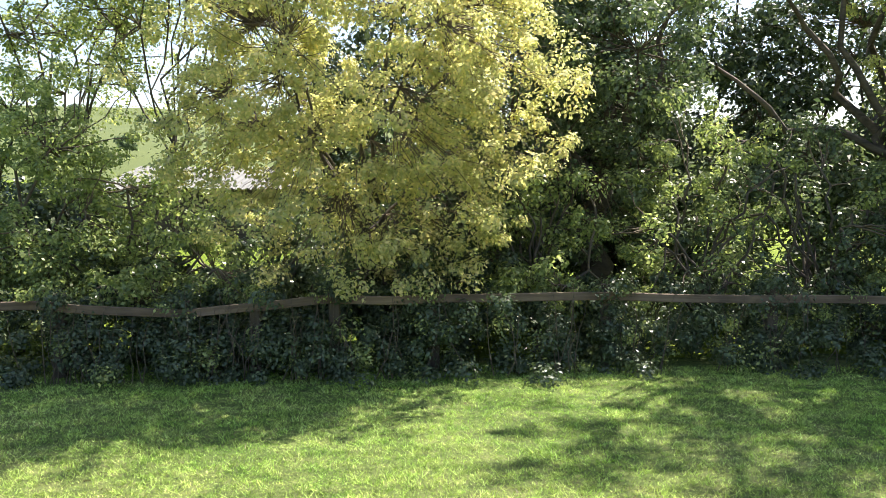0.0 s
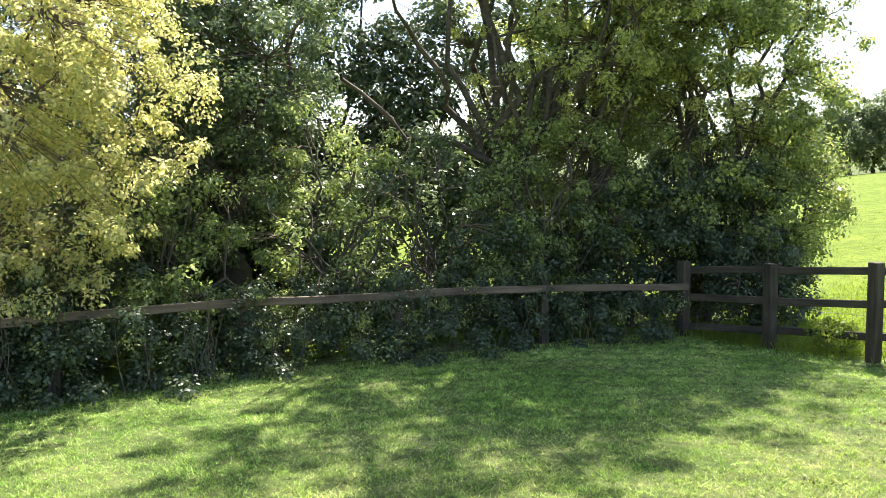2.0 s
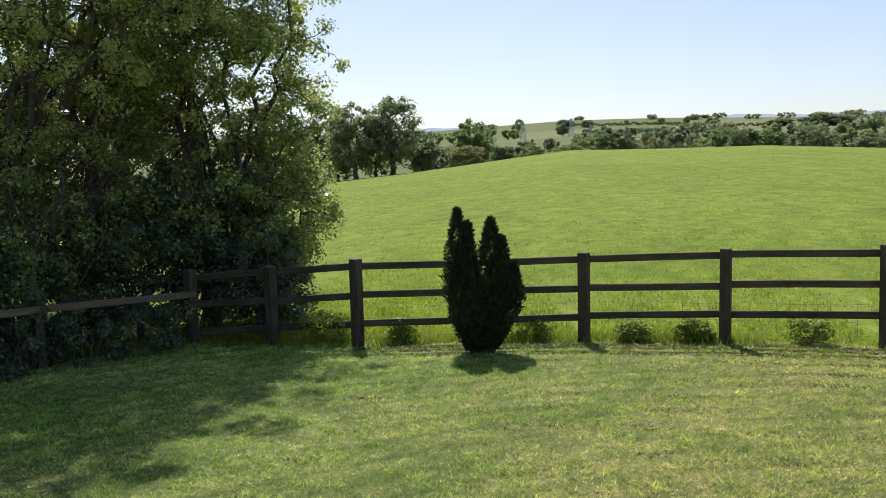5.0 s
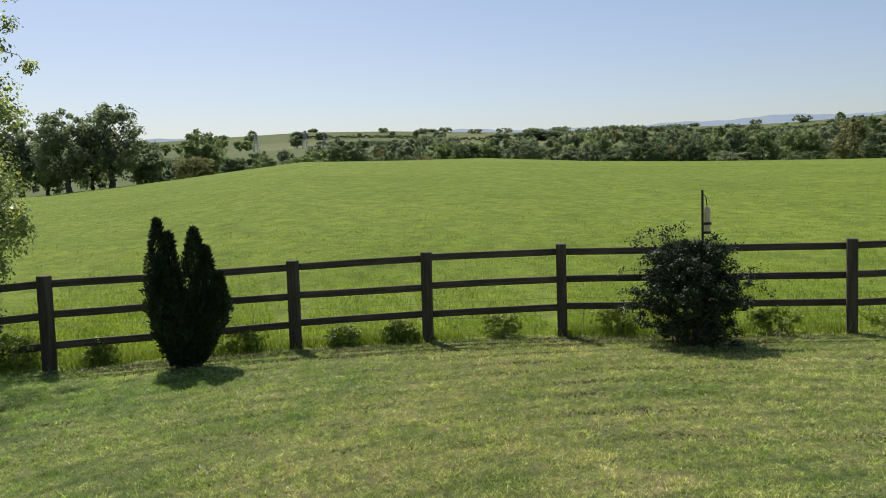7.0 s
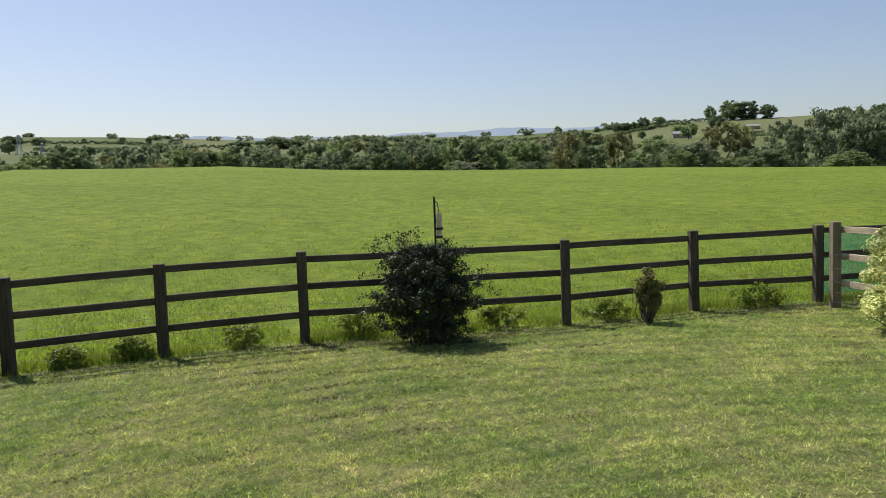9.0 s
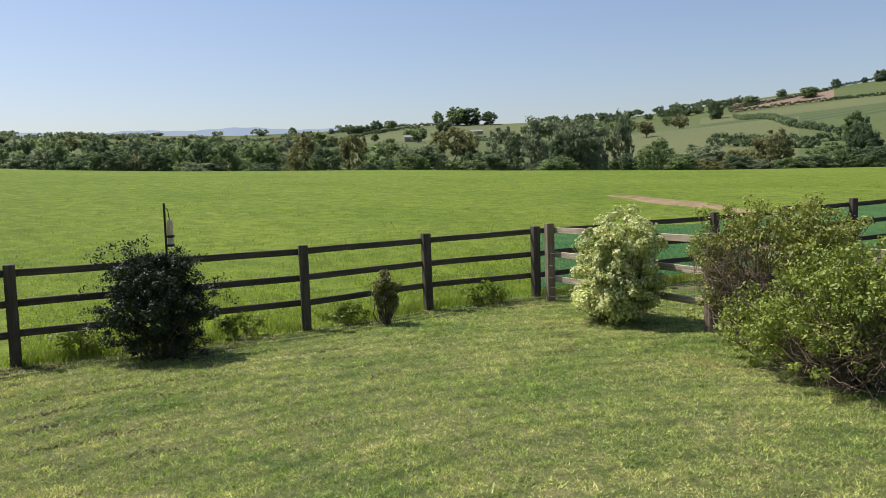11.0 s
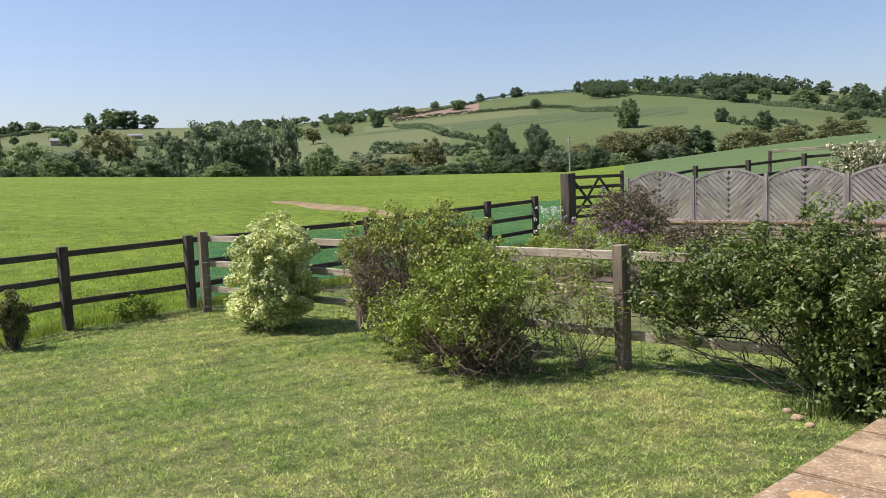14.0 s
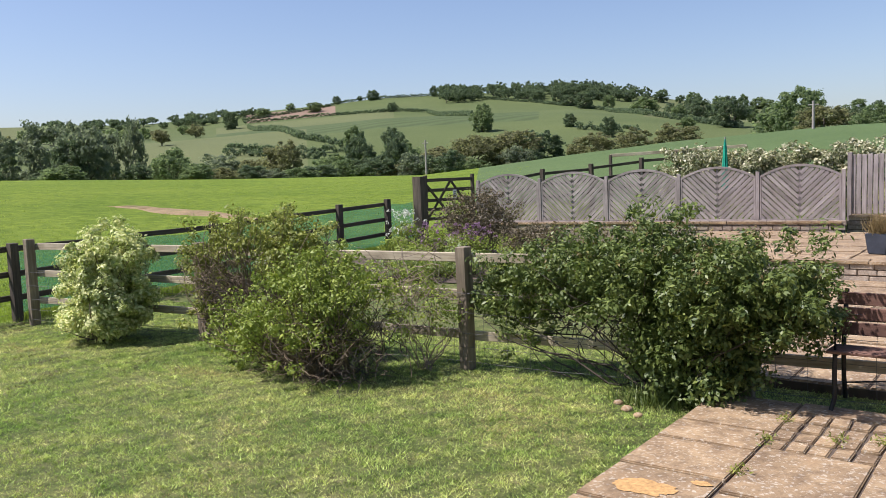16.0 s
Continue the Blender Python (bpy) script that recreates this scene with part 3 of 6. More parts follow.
def build_lawn():
    s = 0.25
    gx, gy = np.meshgrid(np.arange(-14, 13.5, s), np.arange(-16, 9.5, s), indexing="ij")
    n, m = gx.shape
    z = lawn_height(gx, gy)
    i, j = np.meshgrid(np.arange(n - 1), np.arange(m - 1), indexing="ij")
    keep = inside(gx[:-1, :-1] + s / 2, gy[:-1, :-1] + s / 2, LAWN)
    i, j = i[keep], j[keep]
    f = np.stack([i * m + j, (i + 1) * m + j, (i + 1) * m + j + 1, i * m + j + 1], -1)
    me = mesh_of("lawn", np.stack([gx, gy, z], -1).reshape(-1, 3), f, M_LAWN, True)
    return tagged(piece("lawn", me), "mown garden lawn with pale dry patches", "lawn", kind="structure")


build_lawn()


def value_noise(x, y, cell, seed):
    """Smooth random values from 0 to 1 on a grid of cells."""
    g = np.random.default_rng(seed).uniform(0, 1, (512, 512))
    u, v = x / cell + 2000, y / cell + 2000
    i, j = np.floor(u).astype(int), np.floor(v).astype(int)
    a, b = u - i, v - j
    a, b = a * a * (3 - 2 * a), b * b * (3 - 2 * b)
    i0, i1, j0, j1 = i % 512, (i + 1) % 512, j % 512, (j + 1) % 512
    return (g[i0, j0] * (1 - a) + g[i1, j0] * a) * (1 - b) + (g[i0, j1] * (1 - a) + g[i1, j1] * a) * b


def blades(name, P, tall, wide, material, seed, label, category, lean=0.35, clump=0.0):
    """Upright grass blades, one triangle each, as one piece of stuff."""
    rng = np.random.default_rng(seed)
    n = len(P)
    a = rng.uniform(0, 2 * pi, n)
    w = wide * rng.uniform(0.6, 1.4, n)
    h = tall * rng.uniform(0.45, 1.3, n)
    if clump:
        v = 0.6 * value_noise(P[:, 0], P[:, 1], clump, seed) + 0.4 * value_noise(P[:, 0], P[:, 1], clump * 2.7, seed + 1)
        h *= np.clip((v - 0.2) / 0.3, 0.5, 1.9)
    dx = np.stack([np.cos(a) * w, np.sin(a) * w, np.zeros(n)], 1)
    tip = np.stack([rng.normal(0, lean, n) * h, rng.normal(0, lean, n) * h, h], 1)
    V = np.stack([P - dx, P + dx, P + tip], 1).reshape(-1, 3)
    me = mesh_of(name, V, np.arange(n * 3).reshape(-1, 3), material)
    return tagged(piece(name, me), label, category, kind="stuff")


def scatter(rng, n, x0, x1, y0, y1, poly):
    P = np.stack([rng.uniform(x0, x1, n), rng.uniform(y0, y1, n)], 1)
    P = P[inside(P[:, 0], P[:, 1], poly)]
    return np.column_stack([P, lawn_height(P[:, 0], P[:, 1])])


def patchy(P, rng, scale, cut):
    v = np.array([noise.noise((p[0] * scale, p[1] * scale, 3.0)) for p in P])
    return P[v + rng.normal(0, 0.15, len(P)) > cut]


rng0 = np.random.default_rng(5)
P = scatter(rng0, 1000000, -4.5, 13, -9.5, 8.6, LAWN)
turn = np.degrees(np.arctan2(-(P[:, 0] - OX), P[:, 1] - OY))
keep = np.where((np.hypot(P[:, 0] - OX, P[:, 1] - OY) < 3.4) | (turn > 36) | (turn < -174), 0.15, 1.0)
P = P[rng0.uniform(0, 1, len(P)) < keep]
blades("lawn_grass", P, 0.019, 0.0036, L_TURF, 6, "short mown grass blades of the lawn", "grass", 0.9, 0.075)

P = patchy(scatter(rng0, 26000, -4.5, 13, -9.5, 8.6, LAWN), rng0, 1.3, -0.05)
P = np.repeat(P, 12, 0) + np.column_stack([rng0.normal(0, 0.03, (len(P) * 12, 2)), np.zeros(len(P) * 12)])
blades("lawn_tufts", P, 0.024, 0.003, L_TURF, 16, "longer grass tufts missed by the mower", "grass", 0.8)

P = patchy(scatter(rng0, 4200, -4.5, 13, -9.5, 8.6, LAWN), rng0, 0.9, -0.1)
P = np.repeat(P, 7, 0) + np.column_stack([rng0.normal(0, 0.022, (len(P) * 7, 2)), np.zeros(len(P) * 7)])
blades("lawn_clippings", P, 0.016, 0.005, L_CLIP, 17, "dark bits of dried clippings strewn on the lawn", "clippings", 1.4)

P = np.concatenate([np.column_stack([rng0.normal(x, rx, n), rng0.normal(y, ry, n)]) for x, y, rx, ry, n in [(7.6, -6.55, 0.3, 0.12, 700), (10.9, -6.2, 0.35, 0.1, 500), (4.4, -7.2, 0.5, 0.22, 1300), (3.7, -6.6, 0.3, 0.3, 700), (5.6, -5.6, 0.35, 0.2, 350), (12.3, -6.4, 0.15, 0.4, 500), (9.2, -4.6, 0.4, 0.2, 350), (6.2, -3.4, 0.5, 0.25, 450), (4.9, -4.6, 0.3, 0.5, 350)]])
blades("dead_grass", np.column_stack([P, lawn_height(P[:, 0], P[:, 1])]), 0.02, 0.003, L_STRAW, 19, "dry straw-coloured dead grass in thin patches of the lawn", "grass", 1.2)

FENCE = [(7.7, 8.25), (8.12, 7.2), (8.53, 6.11), (9.3, 4.9), (10.07, 3.7), (10.7, 2.13), (11.3, 0.47), (11.58, -1.3), (11.85, -3.09), (12.65, -5.18), (12.9, -7.2), (13.0, -9.1), (12.96, -10.94), (13.05, -12.7), (13.16, -14.5), (13.2, -16.2)]


def along(rng, line, n, spread, shift=0.0):
    """Points beside a line of posts; shift moves them to the field side."""
    L = np.array(line, float)
    seg = rng.integers(0, len(L) - 1, n)
    s = rng.uniform(0, 1, n)[:, None]
    p = L[seg] * (1 - s) + L[seg + 1] * s
    d = L[seg + 1] - L[seg]
    nrm = np.stack([-d[:, 1], d[:, 0]], 1) / np.linalg.norm(d, axis=1)[:, None]
    p = p + nrm * (shift + rng.normal(0, 1, n) * spread)[:, None]
    z = np.where(inside(p[:, 0], p[:, 1], LAWN), lawn_height(p[:, 0], p[:, 1]), height(p[:, 0], p[:, 1]))
    return np.column_stack([p, z])


P = along(rng0, FENCE, 26000, 0.14, 0.16)
blades("fence_line_grass", patchy(P, rng0, 1.1, -0.05), 0.13, 0.006, L_GRASS, 7, "long unmown grass along the foot of the fence", "grass", 0.35)
P = along(rng0, FENCE, 90000, 0.1, 0.3 + rng0.exponential(2.6, 90000))
blades("near_pasture_grass", P, 0.05, 0.009, L_PASTURE, 8, "tufted pasture grass beyond the fence", "grass", 0.5)


P = []
for k in range(3500):
    a, r = rng0.uniform(-150, -48), 14 + 55 * rng0.uniform() ** 1.4
    x, y = bearing(a, r)
    P.append((x, y))
P = np.array(P)
P = P[~inside(P[:, 0], P[:, 1], LAWN)]
P = np.repeat(P, 8, 0) + rng0.normal(0, 0.12, (len(P) * 8, 2))
blades("pasture_tufts", np.column_stack([P, height(P[:, 0], P[:, 1]) - 0.02]), 0.055, 0.012, L_PASTURE, 9, "scattered grass tufts over the pasture", "grass", 0.6)


def slab(name, x0, x1, y0, y1, z, t, material, parent, seed=0, turn=0.0):
    bm = bmesh.new()
    bmesh.ops.create_cube(bm, size=1)
    rng = random.Random(seed)
    for v in bm.verts:
        v.co = ((v.co.x) * (x1 - x0) + rng.uniform(-1, 1) * 0.006, v.co.y * (y1 - y0) + rng.uniform(-1, 1) * 0.006, v.co.z * t + (rng.uniform(-1, 1) * 0.004 if v.co.z > 0 else 0))
    bmesh.ops.bevel(bm, geom=bm.edges[:], offset=0.008, segments=2, affect='EDGES')
    ob = part(name, bm, material, parent)
    ob.location = ((x0 + x1) / 2, (y0 + y1) / 2, z - t / 2)
    ob.rotation_euler[2] = radians(turn)
    return ob


def paving(name, x0, x1, y0, y1, z, label, seed, sizes=(0.62, 0.9), setts=None):
    """Uneven stone slabs with open joints on a bed of soil."""
    rng = random.Random(seed)
    base = tagged(new(name), label, "paving", kind="structure")
    bm = bmesh.new()
    bmesh.ops.create_cube(bm, size=1)
    for v in bm.verts:
        v.co = (x0 + (v.co.x + 0.5) * (x1 - x0), y0 + (v.co.y + 0.5) * (y1 - y0), z - 0.16 + v.co.z * 0.28)
    part("bedding", bm, M_SOIL, base)
    x = x1
    while x > x0 + 0.2:
        w = min(rng.choice(sizes), x - x0)
        y = y1
        while y > y0 + 0.15:
            d = min(rng.choice([0.45, 0.62, 0.9, 0.62]), y - y0)
            if setts and abs(x - setts[0]) < 0.1 and y - d < setts[1] < y:
                for i in range(5):
                    for j in range(4):
                        slab("sett", x - w + 0.01 + i * w / 5, x - w - 0.008 + (i + 1) * w / 5, y - d + 0.018 + j * d / 4, y - d - 0.016 + (j + 1) * d / 4, z + rng.uniform(-0.008, 0.004), 0.06, M_SLAB, base, rng.random())
                y -= d
                continue
            slab("slab", x - w + 0.008, x - 0.008, y - d + 0.013, y - 0.013, z + rng.uniform(-0.006, 0.006), 0.06, M_SLAB, base, rng.random())
            y -= d
        x -= w
    return base


paving("patio", -4.0, 2.62, -8.05, -3.2, 0.1, "worn sandstone patio slabs with weedy joints", 3, (0.7,), (1.92, -7.5))
paving("lower_pavement", -3.0, 3.1, -15.3, -8.75, 0.1, "sandstone paving below the terrace step", 4, (0.9, 0.62))
paving("terrace_pavement", -3.0, 6.9, -20.7, -15.6, 0.4, "raised stone terrace paving", 5, (0.9, 1.2))


# ---------------------------------------------------------------- fences
def post(x, y, z, h, w, material, parent, label=""):
    bm = beam_bm(h + 0.1, w, w, 0.008, 0.004, int(x * 7 + y * 13) % 97)
    ob = part("post", bm, material, parent, label)
    ob.matrix_local = Matrix.Translation((x, y, z - 0.1)) @ Euler((0, 0, radians(random.uniform(-6, 6)))).to_matrix().to_4x4() @ Euler((0, radians(-90 + random.uniform(-1, 1)), radians(0))).to_matrix().to_4x4()
    return ob


def rail_fence(name, line, heights, label, post_mat, rail_mat, h=1.2, side=0.07, rail_h=0.088, dips=(), low_from=99):
    e = thing(name, 0, 0, 0, label, "fence")
    L = [Vector((x, y, hz(x, y) - (dips[k] if k < len(dips) else 0))) for k, (x, y) in enumerate(line)]
    for k, p in enumerate(L):
        post(p.x, p.y, p.z, (h if k <= low_from else heights[1] + 0.12) * random.uniform(0.98, 1.02), 0.125, post_mat, e)
    for k in range(len(L) - 1):
        a, b = L[k], L[k + 1]
        d = (b - a).normalized()
        nrm = Vector((-d.y, d.x, 0)) * side
        for zz in heights[1 if k >= low_from else 0:]:
            ja, jb = random.uniform(-0.015, 0.015), random.uniform(-0.015, 0.015)
            beam("rail", a + nrm - d * 0.03 + Vector((0, 0, zz + ja)), b + nrm + d * 0.03 + Vector((0, 0, zz + jb)), 0.038, rail_h, rail_mat, e)
    return e


rail_fence("field_fence", FENCE, (1.1, 0.735, 0.375), "weathered dark three-rail timber fence along the pasture", M_WOOD, M_WOOD, dips=(0.24, 0.17, 0.1, 0.08, 0.06, 0.02))
CROSS = [(12.42, -7.22), (9.0, -7.68), (5.16, -8.03), (2.44, -8.3), (-1.3, -8.65)]
rail_fence("garden_fence", CROSS, (1.15, 0.765, 0.355), "bleached three-rail timber fence between lawn and beds", M_POST, M_PALE, 1.28, 0.08, 0.095, low_from=3)
HEDGE_LINE = [(-7.4, 7.4), (-5.4, 7.9), (-3.4, 8.0), (-2.2, 8.12), (-1.5, 8.2), (-0.7, 8.25), (0.3, 8.3), (2.1, 8.55), (3.9, 8.7), (5.8, 8.6), (7.7, 8.25)]


def single_rail():
    e = thing("hedge_fence", 0, 0, 0, "sagging grey timber rail on posts sunk in the hedge", "fence")
    zs = [0.72, 0.7, 0.72, 0.635, 0.685, 0.77, 0.78, 0.765, 0.72, 0.7, 0.66]
    for (x, y), z in zip(HEDGE_LINE[:-1], zs):
        post(x, y, 0, z + 0.12, 0.11, M_WOOD, e)
    for k in range(len(zs) - 1):
        (x0, y0), (x1, y1) = HEDGE_LINE[k], HEDGE_LINE[k + 1]
        beam("rail", (x0, y0 - 0.08, zs[k]), (x1, y1 - 0.08, zs[k + 1]), 0.04, 0.085, M_OLDRAIL, e, wobble=0.03)


single_rail()

# ---------------------------------------------------------------- tree belt
tree("maple_tree", -0.5, 9.3, 0, 1.7, 0.085, (0.0, -0.7, 3.2), (2.35, 1.35, 2.7), L_MAPLE, "field maple in yellow-green spring leaf over the rail", "tree", 1250, 74, 0.048, 0.11, 9, 11, low=-0.95, inner=0.25, gather=2, twig_r=0.006)
tree("ivy_tree", 2.4, 10.9, 0, 2.4, 0.22, (0, 0, 3.2), (1.6, 1.3, 3.1), L_DARK, "tall dark ivy-clad tree in the belt", "tree", 340, 120, 0.064, 0.17, 8, 12, low=-0.98, inner=0.1)
tree("ash_tree", 5.9, 10.4, 0, 2.35, 0.17, (0.95, -1.0, 6.1), (2.4, 2.4, 3.6), L_OAK, "spreading tree with dark crooked limbs and thin young leaf", "tree", 500, 100, 0.055, 0.15, 14, 13, low=-0.93, inner=0.15, twig_r=0.014,
     reach=[(-2.4, -0.9, 3.3), (-1.2, -0.8, 5.5), (0.5, -1.0, 6.0), (1.6, -0.7, 5.2), (2.2, -0.5, 3.9), (-0.5, -1.1, 5.2), (-1.9, -1.2, 4.4), (1.1, -1.2, 4.4)])
tree("hawthorn_tree", 9.2, 9.6, 0, 1.5, 0.15, (0.1, 0.0, 4.6), (2.1, 1.9, 4.6), L_TREE, "dense hawthorn at the corner of the fence", "tree", 820, 115, 0.062, 0.17, 10, 14, low=-0.99, inner=0.15)
# Skirt and corner growth take the shade-darkened leaf instead of the hawthorn's.
tree("hawthorn_bush", 8.9, 9.1, 0, 0.4, 0.06, (0, 0, 1.3), (1.3, 0.8, 1.35), L_UNDER, "hawthorn skirt filling the fence corner, leaf darkened for shade", "bush", 240, 110, 0.055, 0.14, 7, 114, low=-0.99)
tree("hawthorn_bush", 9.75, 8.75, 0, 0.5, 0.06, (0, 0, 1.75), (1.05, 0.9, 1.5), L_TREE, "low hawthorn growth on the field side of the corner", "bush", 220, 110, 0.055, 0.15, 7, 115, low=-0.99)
tree("hawthorn_bush", 8.75, 8.1, 0, 0.3, 0.05, (0, 0, 0.7), (0.75, 0.7, 0.7), L_UNDER, "bramble and hawthorn behind the corner rails, leaf darkened for shade", "bush", 130, 110, 0.05, 0.13, 7, 116, low=-0.99)
tree("holly_tree", 7.3, 9.9, 0, 1.5, 0.14, (0, 0, 4.2), (1.5, 1.2, 4.2), L_HEDGE, "tall bush-like tree in fresh green leaf", "tree", 330, 115, 0.062, 0.17, 8, 15, low=-0.98)
tree("alder_tree", -3.3, 11.2, 0, 2.6, 0.04, (0.3, -0.3, 5.6), (2.1, 1.7, 2.7), L_TREE, "thin dark-leaved tree with drooping twigs", "tree", 420, 85, 0.055, 0.15, 10, 16, low=-0.9)
tree("alder_tree", -5.2, 12.0, 0, 2.4, 0.05, (0.2, -0.2, 5.0), (2.1, 1.6, 2.6), L_TREE, "thin dark-leaved tree with lacy twigs", "tree", 300, 70, 0.055, 0.16, 9, 161, low=-0.9)
tree("elder_bush", -4.5, 9.3, 0, 0.7, 0.06, (0.1, 0, 1.7), (1.5, 1.0, 1.65), L_HEDGE, "dusty green elder with bare lower stems", "bush", 230, 100, 0.052, 0.14, 9, 17, low=-0.97)
# Every other hazel takes a darker leaf in place of the belt's inner shade.
for k, (x, y, zc, r) in enumerate([(0.4, 10.2, 1.3, 1.3), (3.4, 9.6, 1.5, 1.3), (4.9, 9.7, 1.4, 1.3), (6.3, 9.5, 1.5, 1.2), (-1.8, 9.6, 0.9, 1.3), (1.5, 9.4, 1.1, 1.0), (7.6, 9.2, 1.2, 1.0), (-3.2, 9.4, 1.15, 1.2), (0.0, 9.3, 0.8, 1.0), (-2.5, 9.0, 0.7, 1.0), (-6.0, 8.9, 1.0, 1.3), (-4.6, 8.8, 0.7, 1.0)]):
    tree("hazel_bush", x, y, 0, 0.4, 0.05, (0, 0, zc), (r, 0.8, zc), L_UNDER if k == 6 else L_HEDGE if k % 2 else L_DARK, "hazel bush filling the belt behind the rail", "bush", 92, 90, 0.054, 0.13, 12, 30 + k, low=-0.98, group="hedge bushes")
for k, (x, y, zc, r) in enumerate([(-0.4, 11.6, 1.2, 1.5), (1.2, 12.0, 1.5, 1.3), (3.6, 12.0, 1.4, 1.4), (6.0, 11.9, 1.5, 1.5), (8.0, 11.4, 1.5, 1.4)]):
    tree("holly_bush", x, y, 0, 0.4, 0.06, (0, 0, zc), (r, 1.0, zc), L_DARK, "dark evergreen bush deep in the belt", "bush", 90, 70, 0.09, 0.2, 6, 50 + k, low=-0.98, group="hedge bushes")

# Back row added to close sky gaps; shade is put into its leaf colour.
for k, (x, y, zc, r) in enumerate([(1.6, 14.0, 3.6, 2.0), (4.5, 13.9, 3.3, 1.9), (8.7, 12.0, 2.5, 1.7), (2.9, 12.7, 1.9, 1.5), (6.6, 13.3, 2.9, 1.7), (-5.6, 12.0, 1.0, 1.6), (-0.6, 13.4, 2.6, 1.6)]):
    tree("holm_oak", x, y, 0, 0.9, 0.12, (0, 0, zc), (r, 1.2, zc), L_UNDER, "tree added behind the belt to close gaps, leaf darkened for shade", "tree", 230, 75, 0.1, 0.24, 6, 70 + k, low=-0.98, group="back row trees")


def undergrowth():
    """Nettles and ivy under the rail, in mounds of their own depth and height."""
    rng = np.random.default_rng(40)
    e = thing("undergrowth", 0, 0, 0, "nettles, ivy and bramble under the rail, leaf darkened for shade", "undergrowth", kind="stuff")
    L = np.array(HEDGE_LINE, float)
    # Three of the four rows paint the shade under the hedge with darkened leaf.
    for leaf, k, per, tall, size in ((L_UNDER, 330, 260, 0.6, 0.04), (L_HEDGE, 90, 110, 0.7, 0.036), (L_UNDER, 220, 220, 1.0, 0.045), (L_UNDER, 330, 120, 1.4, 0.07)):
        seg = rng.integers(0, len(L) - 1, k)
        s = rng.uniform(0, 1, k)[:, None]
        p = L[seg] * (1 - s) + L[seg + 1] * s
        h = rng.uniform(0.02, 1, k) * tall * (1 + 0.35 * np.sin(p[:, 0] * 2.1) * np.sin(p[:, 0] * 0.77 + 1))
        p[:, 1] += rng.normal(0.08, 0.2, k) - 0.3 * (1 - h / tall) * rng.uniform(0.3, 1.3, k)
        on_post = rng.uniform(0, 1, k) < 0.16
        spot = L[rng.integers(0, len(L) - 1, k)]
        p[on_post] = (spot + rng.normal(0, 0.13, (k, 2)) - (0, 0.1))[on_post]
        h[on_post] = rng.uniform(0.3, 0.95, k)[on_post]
        # Taller rows stand further back, added to hide the bright field behind.
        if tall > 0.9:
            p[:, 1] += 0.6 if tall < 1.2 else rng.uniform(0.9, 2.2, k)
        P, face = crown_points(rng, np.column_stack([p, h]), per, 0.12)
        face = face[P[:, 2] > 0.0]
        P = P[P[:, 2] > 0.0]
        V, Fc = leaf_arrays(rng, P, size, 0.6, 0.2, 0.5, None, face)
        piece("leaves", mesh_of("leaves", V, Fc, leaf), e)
    stems = []
    for k in range(150):
        q = rng.integers(0, len(L) - 1)
        u = rng.uniform()
        f = L[q] * (1 - u) + L[q + 1] * u + (0, -0.3)
        stems.append((bend(rng, (f[0], f[1], 0), (f[0] + rng.normal(0, 0.15), f[1] - rng.uniform(-0.1, 0.1), rng.uniform(0.4, 1.0)), 5, 0.1), np.linspace(0.006, 0.002, 5)))
    V, Fc = tube_arrays(stems, 4)
    piece("stalks", mesh_of("stalks", V, Fc, M_TWIG), e)


undergrowth()

# ---------------------------------------------------------------- garden shrubs
def yew(name, x, y, spires, label):
    rng = np.random.default_rng(51)
    e = thing(name, x, y, 0, label, "conifer")
    paths = [((np.array([[dx * 0.3, dy * 0.3, -0.05], [dx * 0.6, dy * 0.6, 0.3], [dx, dy, h * 0.8]])), np.array([0.035, 0.03, 0.01])) for dx, dy, h, r in spires]
    for q in paths:
        V, Fc = tube_arrays([q], 6)
        piece("stem", mesh_of("stem", V, Fc, M_DARKTWIG, True), e)
    for dx, dy, h, r in spires:
        n = int(8200 * r / 0.25)
        s = rng.uniform(0.0, 1, n)
        prof = np.clip(np.minimum((s + 0.1) / 0.55, 1), 0, 1) ** 0.8 * np.clip((1 - s) / 0.62, 0, 1) ** 0.65
        prof = np.minimum(prof, 1)
        a = rng.uniform(0, 2 * pi, n)
        lump = 1 + 0.24 * np.sin(a * 3 + s * 9 + h * 5) + 0.16 * np.sin(a * 7 - s * 17)
        rr = r * prof * lump * rng.uniform(0.7, 1.05, n)
        spread = 0.4 + 0.6 * np.minimum(1, s * 1.7)
        P = np.stack([dx * spread + rr * np.cos(a), dy * spread + rr * np.sin(a), 0.05 + s * (h - 0.07)], 1)
        out = np.stack([np.cos(a) * 0.6, np.sin(a) * 0.6, np.ones(n)], 1)
        V, Fc = leaf_arrays(rng, P, 0.055, 0.28, 0.0, 0.4, out * 1.6)
        piece("spire", mesh_of("spire", V, Fc, L_YEW), e)
    return e


yew("yew", 8.85, 4.5, [(-0.13, 0.2, 1.74, 0.17), (-0.07, 0.09, 1.58, 0.13), (0.08, -0.13, 1.62, 0.2), (0.14, -0.24, 1.4, 0.17), (0.2, -0.37, 1.1, 0.12), (-0.23, 0.1, 1.27, 0.2), (-0.05, 0.0, 0.95, 0.24)], "dark twin-spired yew standing by the fence")
